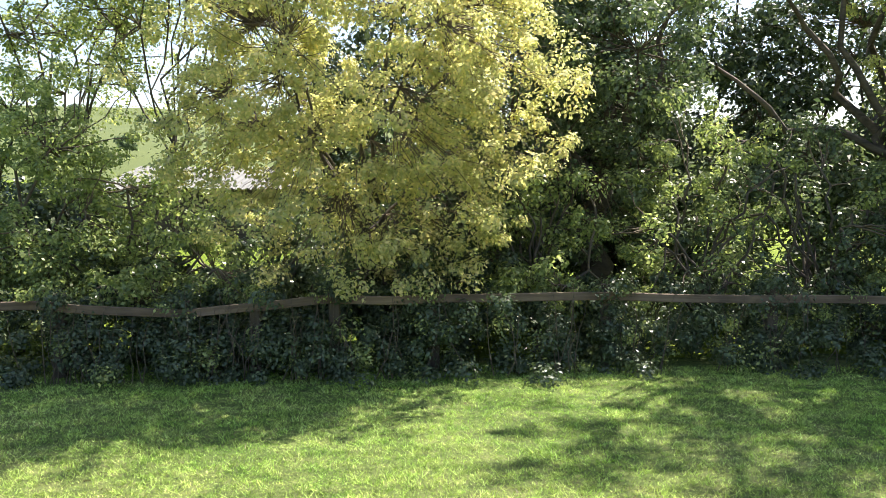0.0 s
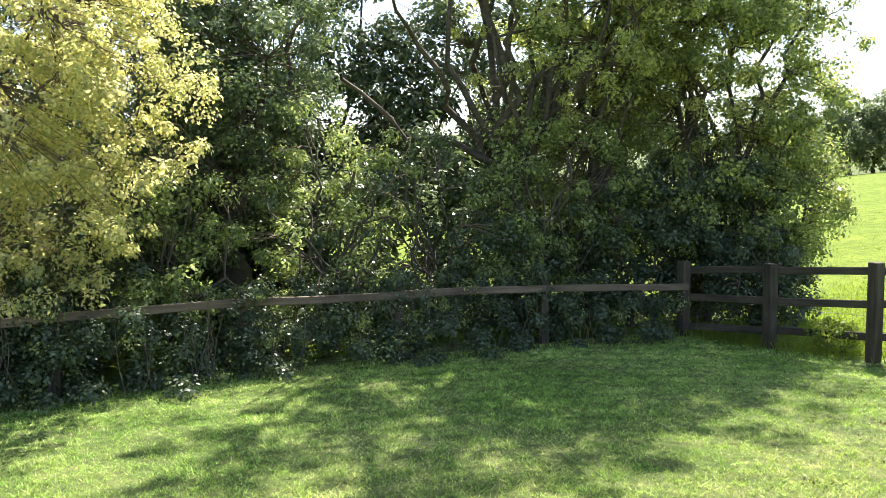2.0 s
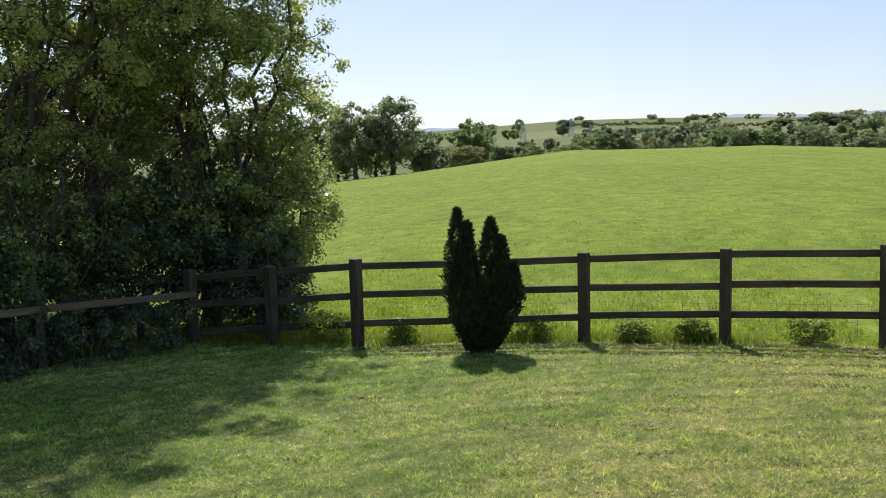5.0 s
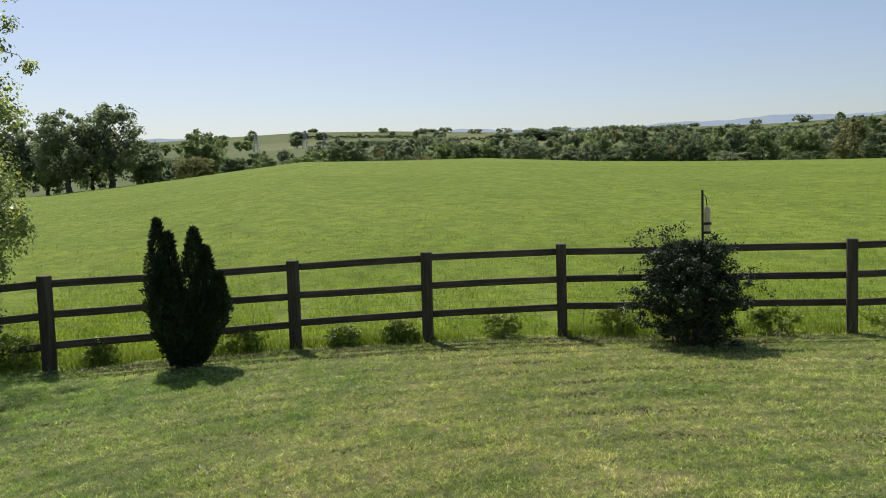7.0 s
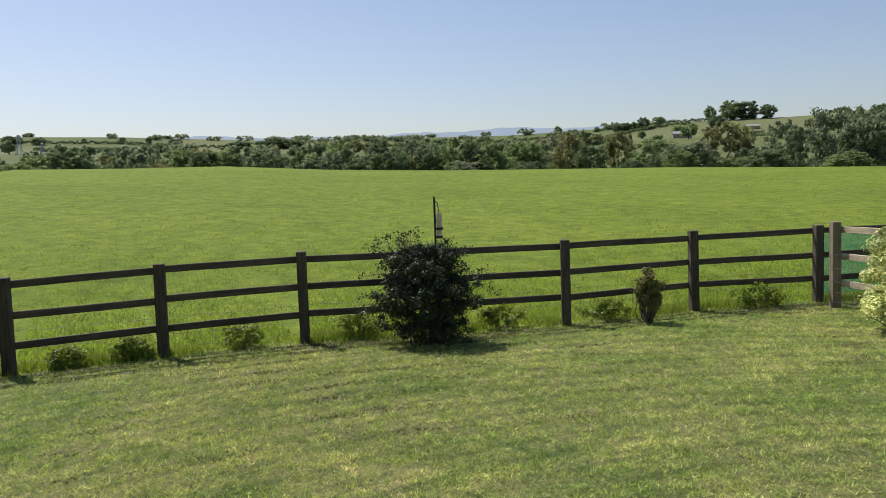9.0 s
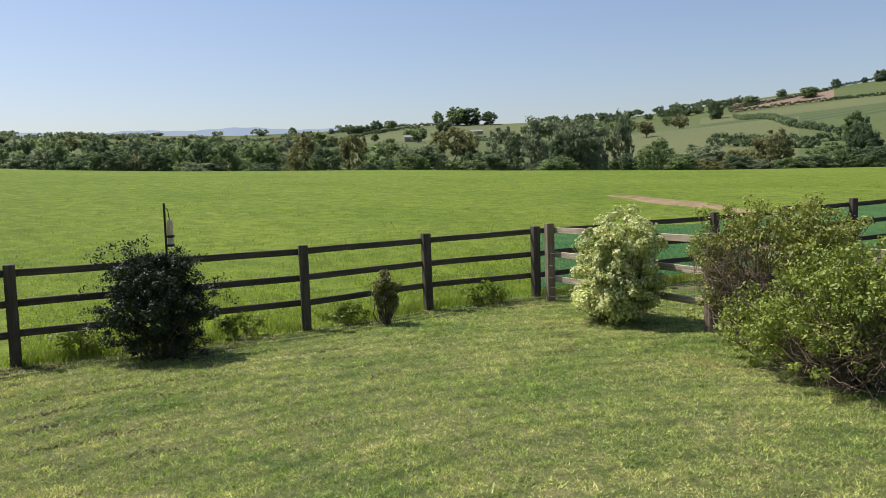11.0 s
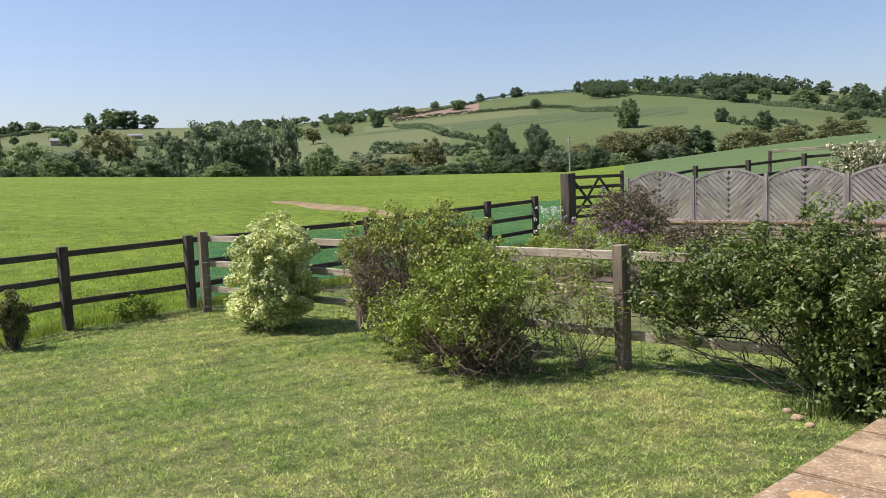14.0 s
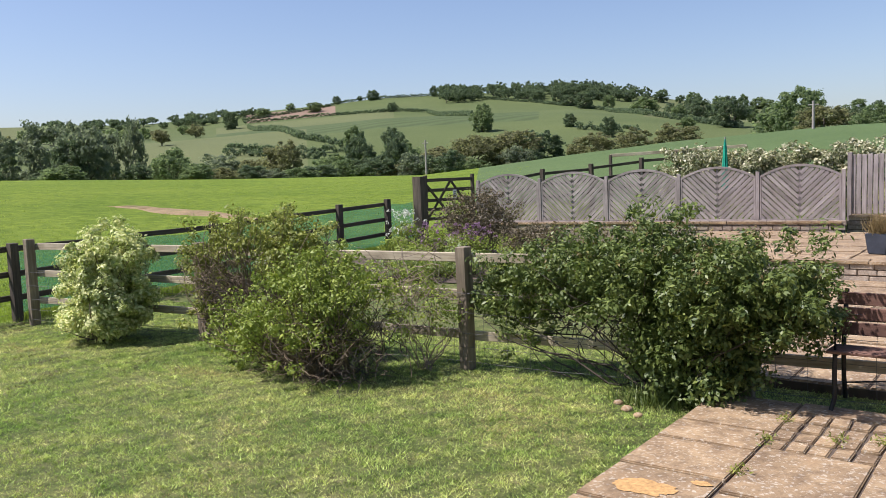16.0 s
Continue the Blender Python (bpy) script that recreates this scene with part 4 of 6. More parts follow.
def arching_shoots(e, tips, leaf, size, seed):
    """Long bowed shoots with small leaves along them, each a part of the bush."""
    rng = np.random.default_rng(seed)
    for dx, dy, dz in tips:
        p = bend(rng, (dx * 0.3, dy * 0.3, dz * 0.55), (dx, dy, dz), 9, 0.1)
        p[:, 2] += 0.16 * np.sin(np.linspace(0, pi, 9))
        V, Fc = tube_arrays([(p, np.linspace(0.005, 0.002, 9))], 4)
        shoot = piece("shoot", mesh_of("shoot", V, Fc, M_TWIG, True), e)
        q = np.repeat(p[3:], 16, 0) + rng.normal(0, 0.03, (96, 3))
        V, Fc = leaf_arrays(rng, q, size, 0.5)
        piece("foliage", mesh_of("foliage", V, Fc, leaf), shoot)


bush = shrub("cotoneaster", 11.0, -1.15, 0, (0.56, 0.68, 0.56), L_COTO, "dark rounded evergreen bush with arching shoots against the fence", "bush", 520, 80, 0.032, 0.06, 61, lift=0.02, low=-0.97, inner=0.2, lobes=[(0, 0, 0.5, 0.55, 0.7, 0.5), (0, 0.08, 0.92, 0.42, 0.52, 0.34), (0, -0.1, 1.12, 0.25, 0.3, 0.16)])
arching_shoots(bush, [(0, 0.3, 1.42), (0, 0.5, 1.38), (0.05, 0.72, 1.26), (0, 0.1, 1.45), (-0.1, 0.62, 1.36), (0, -0.3, 1.3), (0, -0.82, 0.78), (-0.05, -0.9, 0.62), (0.1, -0.8, 0.9), (0, 0.85, 0.62), (-0.1, 0.9, 0.45), (0, 0.86, 0.85), (0.05, -0.55, 1.15), (-0.1, 0.35, 1.35)], L_COTO, 0.034, 610)
shrub("box_bush", 11.75, -4.22, 0, (0.17, 0.17, 0.32), L_BRONZE, "small upright bronze-green shrub by the fence", "bush", 90, 60, 0.032, 0.045, 62, lift=0.12)
shrub("variegated_shrub", 10.35, -7.15, 0, (0.6, 0.6, 0.74), L_VARI, "cream and green variegated evergreen shrub", "bush", 420, 120, 0.052, 0.08, 63, lift=0.0, low=-0.97, inner=0.25, lobes=[(0.02, 0, 0.5, 0.6, 0.58, 0.46), (-0.18, 0, 1.05, 0.52, 0.5, 0.46), (-0.4, 0.1, 0.55, 0.48, 0.45, 0.42)], ragged=0.3)
bush = shrub("spiraea_bush", 7.8, -7.5, 0, (0.8, 0.6, 0.85), L_OLIVE, "twiggy bush in olive-green leaf with a bare grey flank", "bush", 300, 62, 0.038, 0.075, 64, lift=0.1, twig_r=0.006, twigs=150, twig=M_GREYTWIG, lobes=[(0.85, 0, 1.0, 0.36, 0.36, 0.3), (0.75, 0, 0.6, 0.42, 0.36, 0.4), (-0.45, 0, 1.3, 0.52, 0.42, 0.42), (0.25, 0, 1.3, 0.5, 0.4, 0.26), (-0.8, 0, 1.1, 0.38, 0.35, 0.3)], ragged=0.8)
tangle(bush, (0.3, 0.28, 0.85, 0.55, 0.3, 0.42), 220, 0.34, 0.0036, M_GREYTWIG, 641)
tangle(bush, (0.1, 0.1, 0.5, 0.6, 0.4, 0.45), 200, 0.4, 0.005, M_DARKTWIG, 642)
bush = shrub("hypericum_bush", 6.4, -7.15, 0, (0.85, 0.7, 0.5), L_SPIREA, "low spreading bush in fresh leaf with a brown twiggy base", "bush", 340, 66, 0.038, 0.075, 65, lift=0.06, twigs=200, twig_r=0.005, low=-0.97, twig=M_GREYTWIG, lobes=[(0.85, 0.1, 0.4, 0.5, 0.45, 0.34), (0.1, 0.1, 0.85, 0.65, 0.5, 0.38), (-0.45, 0.05, 0.82, 0.5, 0.45, 0.36), (-0.25, 0, 1.05, 0.42, 0.4, 0.26), (0.4, 0.2, 0.5, 0.4, 0.4, 0.3), (-0.15, 0.15, 0.5, 0.5, 0.45, 0.3)], ragged=0.7)
tangle(bush, (-0.3, 0.25, 0.34, 0.75, 0.5, 0.36), 300, 0.36, 0.004, M_GREYTWIG, 651)
tangle(bush, (-0.3, 0.05, 0.3, 0.75, 0.5, 0.34), 260, 0.4, 0.005, M_DARKTWIG, 652)
bush = shrub("honeysuckle", 5.6, -7.85, 0, (0.55, 0.25, 0.5), L_SPIREA, "half-dead straggling climber with dry stems on the fence", "bush", 110, 18, 0.036, 0.07, 68, lift=0.15, twigs=14, twig_r=0.004, twig=M_TANTWIG)
tangle(bush, (0.0, 0.05, 0.85, 0.5, 0.2, 0.42), 110, 0.42, 0.0045, M_TANTWIG, 681, "twig_tangle", 0.5)
bush = shrub("laurustinus", 3.0, -8.25, 0, (1.45, 0.7, 0.45), L_LAUREL, "large glossy evergreen shrub leaning over the fence", "bush", 820, 84, 0.046, 0.085, 66, lift=0.55, twigs=34, twig_r=0.006, low=-0.97, inner=0.1, twig=M_DARKTWIG, aspect=0.45, lobes=[(1.7, 0, 0.76, 0.45, 0.35, 0.42), (0.95, 0, 1.0, 0.6, 0.5, 0.42), (0.15, 0.1, 0.4, 0.3, 0.3, 0.4), (0.1, 0.2, 1.08, 0.7, 0.6, 0.42), (-0.7, 0.35, 1.0, 0.6, 0.55, 0.4), (-1.05, 0.3, 0.88, 0.3, 0.35, 0.3)], ragged=0.6)
tangle(bush, (0.75, 0.05, 0.55, 0.5, 0.3, 0.3), 90, 0.5, 0.006, M_DARKTWIG, 661)
rng = np.random.default_rng(662)
shoots = np.concatenate([clumps(rng, q[:3], q[3:6], q[6], 0.8, 0.1, 0.1) for q in ([0.95, 0, 1.08, 0.6, 0.5, 0.42, 40], [0.1, 0.2, 1.12, 0.7, 0.6, 0.46, 60], [-0.7, 0.35, 1.06, 0.6, 0.55, 0.43, 40])])
V, Fc = leaf_arrays(rng, crown_points(rng, shoots, 6, 0.03), 0.038, 0.35)
tagged(piece("new_growth", mesh_of("new_growth", V, Fc, L_BUD), bush, "bronze young leaf tips"), kind="stuff")
shrub("pittosporum", 2.72, -7.95, 0, (0.5, 0.36, 0.48), L_LAUREL, "bushy evergreen growth at the corner of the patio", "bush", 230, 60, 0.048, 0.1, 69, lift=0.0, low=-0.97, twig=M_DARKTWIG)

# ---------------------------------------------------------------- trellis screen
TR_A, TR_B = Vector((12.92, -19.65, 0.62)), Vector((4.12, -21.0, 0.62))
tw = (TR_B - TR_A).length / 5
td = (TR_B - TR_A).normalized()
ta = degrees(atan2(td.y, td.x))


def bar(name, a, b, w, h, material, parent):
    """A plain timber in the space of its parent part."""
    a, b = Vector(a), Vector(b)
    ob = part(name, beam_bm((b - a).length, w, h, 0.004), material, parent)
    d = (b - a).normalized()
    yv = Vector((0, 1, 0)) if abs(d.y) < 0.5 else Vector((1, 0, 0))
    zv = d.cross(yv).normalized()
    yv = zv.cross(d)
    m = Matrix((d, yv, zv)).transposed().to_4x4()
    m.translation = a
    ob.matrix_local = m
    return ob


def trellis_screen():
    e = thing("trellis_fence", TR_A.x, TR_A.y, TR_A.z, "silvered trellis fence of five arched slatted panels", "fence")
    e.rotation_euler[2] = radians(ta)
    width, h, rise = tw - 0.09, 1.01, 0.25
    arch = lambda s: h + rise * (1 - (2 * s / width - 1) ** 2)
    spans = []
    for half in (0, 1):
        x0, x1 = (0.03, width / 2 - 0.02) if half == 0 else (width / 2 + 0.02, width - 0.03)
        for k in range(-9, 15):
            for back in (0, 1):
                c = k * (0.135 if not back else 0.27)
                rising = (half == 1) != (back == 1)
                inside_pts = [(s, c + (s - x0) if rising else c + (x1 - s)) for s in np.linspace(x0, x1, 60)]
                inside_pts = [q for q in inside_pts if 0.05 < q[1] < arch(q[0]) - 0.02]
                if len(inside_pts) > 4:
                    spans.append((inside_pts[0], inside_pts[-1], back))
    for k in range(5):
        bm = bmesh.new()
        rings = []
        for j in range(13):
            q = width * j / 12
            rings.append([bm.verts.new((q, y, arch(q) + dz)) for y, dz in ((-0.025, -0.025), (0.025, -0.025), (0.025, 0.03), (-0.025, 0.03))])
        for p0, p1 in zip(rings[:-1], rings[1:]):
            for i in range(4):
                bm.faces.new((p0[i], p0[(i + 1) % 4], p1[(i + 1) % 4], p1[i]))
        bm.faces.new(rings[0][::-1])
        bm.faces.new(rings[-1])
        panel = part("panel", bm, M_TRELLIS, e, "arched slatted trellis panel")
        panel.location = (tw * k + 0.045, 0, 0)
        bar("bottom_rail", (0, 0, 0.03), (width, 0, 0.03), 0.045, 0.06, M_TRELLIS, panel)
        bar("stile", (0.02, 0, 0), (0.02, 0, h), 0.045, 0.045, M_TRELLIS, panel)
        bar("stile", (width - 0.02, 0, 0), (width - 0.02, 0, h), 0.045, 0.045, M_TRELLIS, panel)
        bar("stile", (width / 2, 0.02, 0.06), (width / 2, 0.02, h + rise - 0.03), 0.03, 0.045, M_TRELLIS, panel)
        for a, b, back in spans:
            y = 0.014 if back else -0.01
            bar("slat", (a[0], y, a[1]), (b[0], y, b[1]), 0.012, 0.078 if not back else 0.03, M_TRELLIS, panel)
    for k in range(6):
        bar("post", (tw * k, 0, -0.55), (tw * k, 0, 1.14), 0.08, 0.08, M_TRELLIS, e)
    return e


trellis_screen()


def stone_wall(name, a, b, z0, z1, thick, label, seed):
    """A low wall of coursed stones between two points."""
    rng = random.Random(seed)
    a, b = Vector((*a, z0)), Vector((*b, z0))
    L, ang = (b - a).length, atan2(b.y - a.y, b.x - a.x)
    e = tagged(new(name), label, "wall", kind="structure")
    e.matrix_world = Matrix.Translation(a) @ pose(0, 0, 0, 0, 0, degrees(ang))
    bm = bmesh.new()
    bmesh.ops.create_cube(bm, size=1)
    for v in bm.verts:
        v.co = ((v.co.x + 0.5) * L, v.co.y * (thick - 0.03), (v.co.z + 0.5) * (z1 - z0 - 0.05))
    part("core", bm, M_SOIL, e)
    z = 0.0
    while z < z1 - z0 - 0.06:
        h = rng.uniform(0.09, 0.13)
        x = -rng.uniform(0, 0.1)
        while x < L:
            w = rng.uniform(0.18, 0.42)
            slab("stone", x + 0.006, x + w - 0.006, -thick / 2, thick / 2, z + h - 0.008, h - 0.014, M_STONE, e, rng.random())
            x += w
        z += h
    x = 0
    while x < L:
        slab("coping", x + 0.004, x + 0.6, -thick / 2 - 0.03, thick / 2 + 0.03, z1 - z0, 0.05, M_SLAB, e, rng.random())
        x += 0.604
    return e


stone_wall("trellis_wall", (13.1, -19.62), (4.2, -20.98), 0.1, 0.62, 0.25, "low stone wall under the trellis", 71)
stone_wall("step_wall", (6.9, -15.45), (-3.0, -15.45), 0.08, 0.4, 0.3, "stone riser of the terrace step", 72)
stone_wall("board_fence_wall", (4.1, -21.55), (0.5, -22.0), 0.3, 0.72, 0.3, "stone footing below the board fence", 73)


def board_fence():
    e = thing("board_fence", 0, 0, 0, "grey upright boards on a stone footing", "fence")
    a, b = Vector((4.1, -21.55, 0.74)), Vector((0.5, -22.0, 0.74))
    d = (b - a).normalized()
    n = int((b - a).length / 0.112)
    beam("rail", a + Vector((0, -0.05, 0.25)), b + Vector((0, -0.05, 0.25)), 0.04, 0.08, M_TRELLIS, e)
    beam("rail", a + Vector((0, -0.05, 1.05)), b + Vector((0, -0.05, 1.05)), 0.04, 0.08, M_TRELLIS, e)
    for k in range(n):
        p = a + d * (0.112 * k + 0.07)
        beam("board", p, p + Vector((0, 0, 1.33 + random.uniform(-0.015, 0.015))), 0.1, 0.02, M_TRELLIS, e, wobble=0)
    beam("post", a - Vector((0, 0, 0.4)), a + Vector((0, 0, 1.38)), 0.09, 0.09, M_TRELLIS, e)
    return e


board_fence()


def field_gate():
    g0, g1 = Vector((13.42, -17.75, 0)), Vector((13.1, -19.75, 0))
    z = hz(13.3, -18.5)
    p = thing("gate_post", g0.x, g0.y, z, "stout weathered gate post", "post")
    beam("shaft", g0 + Vector((0, 0, z - 0.1)), g0 + Vector((0, 0, 1.93)), 0.26, 0.26, M_WOOD, p)
    e = thing("field_gate", g0.x, g0.y, z, "five-barred timber field gate with crossed braces, shut", "gate")
    d = (g1 - g0).normalized()
    a, b = g0 + d * 0.2, g1 - d * 0.08
    for zz in (0.62, 0.86, 1.1, 1.36, 1.62):
        beam("bar", a + Vector((0, 0, zz + 0.2)), b + Vector((0, 0, zz + 0.2)), 0.03, 0.085, M_WOOD, e)
    for q in (a, b):
        beam("stile", q + Vector((0, 0, 0.7)), q + Vector((0, 0, 1.95)), 0.08, 0.08, M_WOOD, e)
    m = (a + b) / 2
    off = Vector((-0.035, 0, 0))
    beam("brace", a + off + Vector((0, 0, 0.82)), m + off + Vector((0, 0, 1.8)), 0.025, 0.07, M_WOOD, e)
    beam("brace", a + off + Vector((0, 0, 1.7)), m + off + Vector((0, 0, 0.82)), 0.025, 0.07, M_WOOD, e)
    beam("brace", b + off + Vector((0, 0, 0.82)), m + off + Vector((0, 0, 1.8)), 0.025, 0.07, M_WOOD, e)
    s = thing("gate_notice", m.x, m.y, 1.5, "small white weathered notice fixed to the gate", "sign")
    q = m + d * 0.1 + Vector((-0.07, 0, 0))
    beam("plate", q + Vector((0, 0, 1.32)), q + Vector((0, 0, 1.55)), 0.012, 0.16, M_NOTICE, s, wobble=0)
    for k in range(3):
        beam("text_bar", q + Vector((-0.009, 0.05, 1.5 - 0.05 * k)), q + Vector((-0.009, -0.05, 1.5 - 0.05 * k)), 0.004, 0.012, M_IRON, s, wobble=0, bevel=0)


M_NOTICE = plain_mat("white_enamel", (0.62, 0.62, 0.6), 0.5)
field_gate()


def netting():
    """Green windbreak net stapled to the field side of the rails."""
    m, n, l, b = base_mat("net_weave", 0.8)
    co = n.new("ShaderNodeTexCoord").outputs["Object"]
    l.new(ramp(n, l, noise_tex(n, l, 3, 4, 0.6, co), [(0.3, (0.015, 0.13, 0.085)), (0.7, (0.03, 0.21, 0.14))]), b.inputs["Base Color"])
    tr = n.new("ShaderNodeBsdfTransparent")
    tl = n.new("ShaderNodeBsdfTranslucent")
    tl.inputs[0].default_value = (0.03, 0.24, 0.16, 1)
    s1, s2 = n.new("ShaderNodeMixShader"), n.new("ShaderNodeMixShader")
    s1.inputs[0].default_value, s2.inputs[0].default_value = 0.5, 0.42
    l.new(b.outputs[0], s1.inputs[1]), l.new(tl.outputs[0], s1.inputs[2])
    l.new(s1.outputs[0], s2.inputs[1]), l.new(tr.outputs[0], s2.inputs[2])
    l.new(s2.outputs[0], n["Material Output"].inputs[0])
    e = thing("windbreak_net", 0, 0, 0, "green windbreak netting stretched along the field fence", "netting")
    line = FENCE[10:] + [(13.45, -17.6)]
    for k in range(len(line) - 1):
        (x0, y0), (x1, y1) = line[k], line[k + 1]
        z0, z1 = hz(x0, y0), hz(x1, y1)
        nx, nz = 14, 8
        V, f = [], []
        for i in range(nx + 1):
            for j in range(nz + 1):
                s, u = i / nx, j / nz
                V.append((x0 + (x1 - x0) * s + 0.12 + 0.015 * sin(s * 9 + k) * sin(u * 5), y0 + (y1 - y0) * s, z0 + (z1 - z0) * s + 0.12 + u * (0.92 + 0.02 * sin(s * 6.3))))
        for i in range(nx):
            for j in range(nz):
                q = i * (nz + 1) + j
                f.append((q, q + nz + 1, q + nz + 2, q + 1))
        piece("net", mesh_of("net", np.array(V), np.array(f), m, True), e)


netting()


def wire(name, line, zs, step, label, sag=0.015):
    """Stock wire: level strands and uprights."""
    rng = np.random.default_rng(77)
    paths = []
    for k in range(len(line) - 1):
        a, b = np.array(line[k]), np.array(line[k + 1])
        for z in zs:
            s = np.linspace(0, 1, 9)
            p = a + (b - a) * s[:, None]
            paths.append((np.column_stack([p, z - sag * np.sin(pi * s) + rng.normal(0, 0.006, 9)]), np.full(9, 0.0022)))
        for u in np.arange(0, np.linalg.norm(b - a), step):
            q = a + (b - a) * u / np.linalg.norm(b - a)
            paths.append((np.array([[*q, zs[0]], [*(q + rng.normal(0, 0.006, 2)), (zs[0] + zs[-1]) / 2], [*q, zs[-1]]]), np.full(3, 0.0018)))
    V, f = tube_arrays(paths, 4)
    return tagged(piece(name, mesh_of(name, V, f, M_WIRE)), label, "wire fence", kind="stuff")


wire("stock_wire", [(x, y + 0.075) for x, y in CROSS], (0.1, 0.25, 0.4, 0.6, 0.8), 0.25, "rusty stock wire on the garden fence")
wire("field_wire", [(x + 0.1, y + 0.04) for x, y in FENCE[:11]], (0.12, 0.28, 0.5), 0.3, "stock wire on the pasture fence")


# ---------------------------------------------------------------- bench, feeder, pot, odd things
def bench():
    e = thing("garden_bench", 1.05, -8.1, 0.1, "brown slatted garden bench with black iron ends", "bench")
    for x in (1.68, 0.35):
        def iron(name, pts, r):
            V, f = tube_arrays([(np.array(pts, float) - np.array([1.05, -8.1, 0.1]), np.full(len(pts), r))], 8)
            piece(name, mesh_of(name, V, f, M_IRON, True), e)
        iron("front_leg", [(x + 0.02, -7.93, 0.1), (x, -7.97, 0.2), (x, -7.95, 0.35), (x, -7.97, 0.53)], 0.018)
        iron("back_leg", [(x, -8.36, 0.1), (x, -8.3, 0.3), (x, -8.28, 0.53), (x, -8.33, 0.75), (x, -8.4, 0.98)], 0.018)
        iron("armrest", [(x, -7.97, 0.53), (x, -7.96, 0.72), (x, -8.1, 0.76), (x, -8.32, 0.75)], 0.016)
        iron("seat_rail", [(x, -7.95, 0.53), (x, -8.1, 0.515), (x, -8.3, 0.52)], 0.016)
    iron("tie_rod", [(1.68, -8.25, 0.25), (1.0, -8.2, 0.36), (0.35, -8.25, 0.25)], 0.007)
    for k in range(5):
        beam("seat_slat", (1.74, -7.95 - 0.075 * k, 0.555 - 0.004 * k), (0.3, -7.95 - 0.075 * k, 0.555 - 0.004 * k), 0.062, 0.024, M_BENCH, e, wobble=0)
    for k in range(3):
        beam("back_slat", (1.74, -8.29 - 0.028 * k, 0.68 + 0.115 * k), (0.3, -8.29 - 0.028 * k, 0.68 + 0.115 * k), 0.022, 0.1, M_BENCH, e, wobble=0)


bench()


def coil(name, x, y, z, r, label, turn):
    e = thing(name, x, y, 0.1, label, "ornament")
    a = np.linspace(0, 3.6 * pi, 46)
    rr = r * (1 - a / (4.4 * pi))
    P = np.stack([rr * np.cos(a + turn), 0 * a, z - 0.1 + rr * np.sin(a + turn)], 1)
    foot = np.array([[P[0][0] + 0.12, 0.02, -0.02], [P[0][0] + 0.06, 0.01, (z - 0.1) * 0.5]])
    V, f = tube_arrays([(np.concatenate([foot, P]), np.full(len(P) + 2, 0.011))], 6)
    piece("scroll", mesh_of("scroll", V, f, M_IRON, True), e)


coil("iron_scroll", 2.22, -8.3, 0.47, 0.1, "dark wrought iron scroll among the shrub stems", -0.6)
coil("iron_scroll", 2.75, -8.1, 0.4, 0.22, "large bent iron hoop at the shrub's foot", 2.2)


def feeder():
    x, y = 11.1, -1.28
    e = thing("bird_feeder", x, y, 0, "tubular bird feeder hung on a dark pole", "bird feeder")
    V, f = tube_arrays([(np.array([[0, 0, -0.05], [0.01, 0, 0.9], [0, 0, 1.86]]), np.full(3, 0.014))], 6)
    piece("pole", mesh_of("pole", V, f, M_IRON, True), e)
    for nm, z0, z1, r, mt in (("tube", 1.36, 1.58, 0.035, M_SEED), ("cap", 1.58, 1.66, 0.045, M_SEED), ("base_tray", 1.33, 1.36, 0.045, M_IRON), ("perch", 1.44, 1.47, 0.05, M_IRON)):
        bm = bmesh.new()
        bmesh.ops.create_cone(bm, cap_ends=True, segments=16, radius1=r, radius2=r * (0.55 if nm == "cap" else 1), depth=z1 - z0)
        ob = part(nm, bm, mt, e)
        ob.location = (0.0, -0.055, (z0 + z1) / 2)
    V, f = tube_arrays([(np.array([[0, 0, 1.82], [0, -0.04, 1.78], [0, -0.055, 1.65]]), np.full(3, 0.006))], 5)
    piece("hook", mesh_of("hook", V, f, M_IRON), e)


M_SEED = plain_mat("seed_filled_tube", (0.6, 0.47, 0.3), 0.4, scale=40)
feeder()


def pot():
    x, y, z = 2.7, -16.5, 0.4
    e = thing("plant_pot", x, y, z, "square slate-blue planter with dry tan grass", "plant pot")
    bm = bmesh.new()
    bmesh.ops.create_cone(bm, cap_ends=True, segments=4, radius1=0.2, radius2=0.26, depth=0.34)
    bmesh.ops.bevel(bm, geom=bm.edges[:], offset=0.012, segments=2, affect='EDGES')
    ob = part("planter", bm, M_POT, e)
    ob.location, ob.rotation_euler = (0, 0, 0.17), (0, 0, 0.6)
    rng = np.random.default_rng(3)
    paths = []
    for k in range(260):
        f_ = np.array([*rng.normal(0, 0.07, 2), 0.32])
        paths.append((bend(rng, f_, f_ + (*rng.normal(0, 0.1, 2), rng.uniform(0.15, 0.36)), 4, 0.2), np.linspace(0.006, 0.002, 4)))
    V, f = tube_arrays(paths, 3)
    tagged(piece("dry_grass", mesh_of("dry_grass", V, f, L_STRAW), e), "dry tan ornamental grass")


pot()


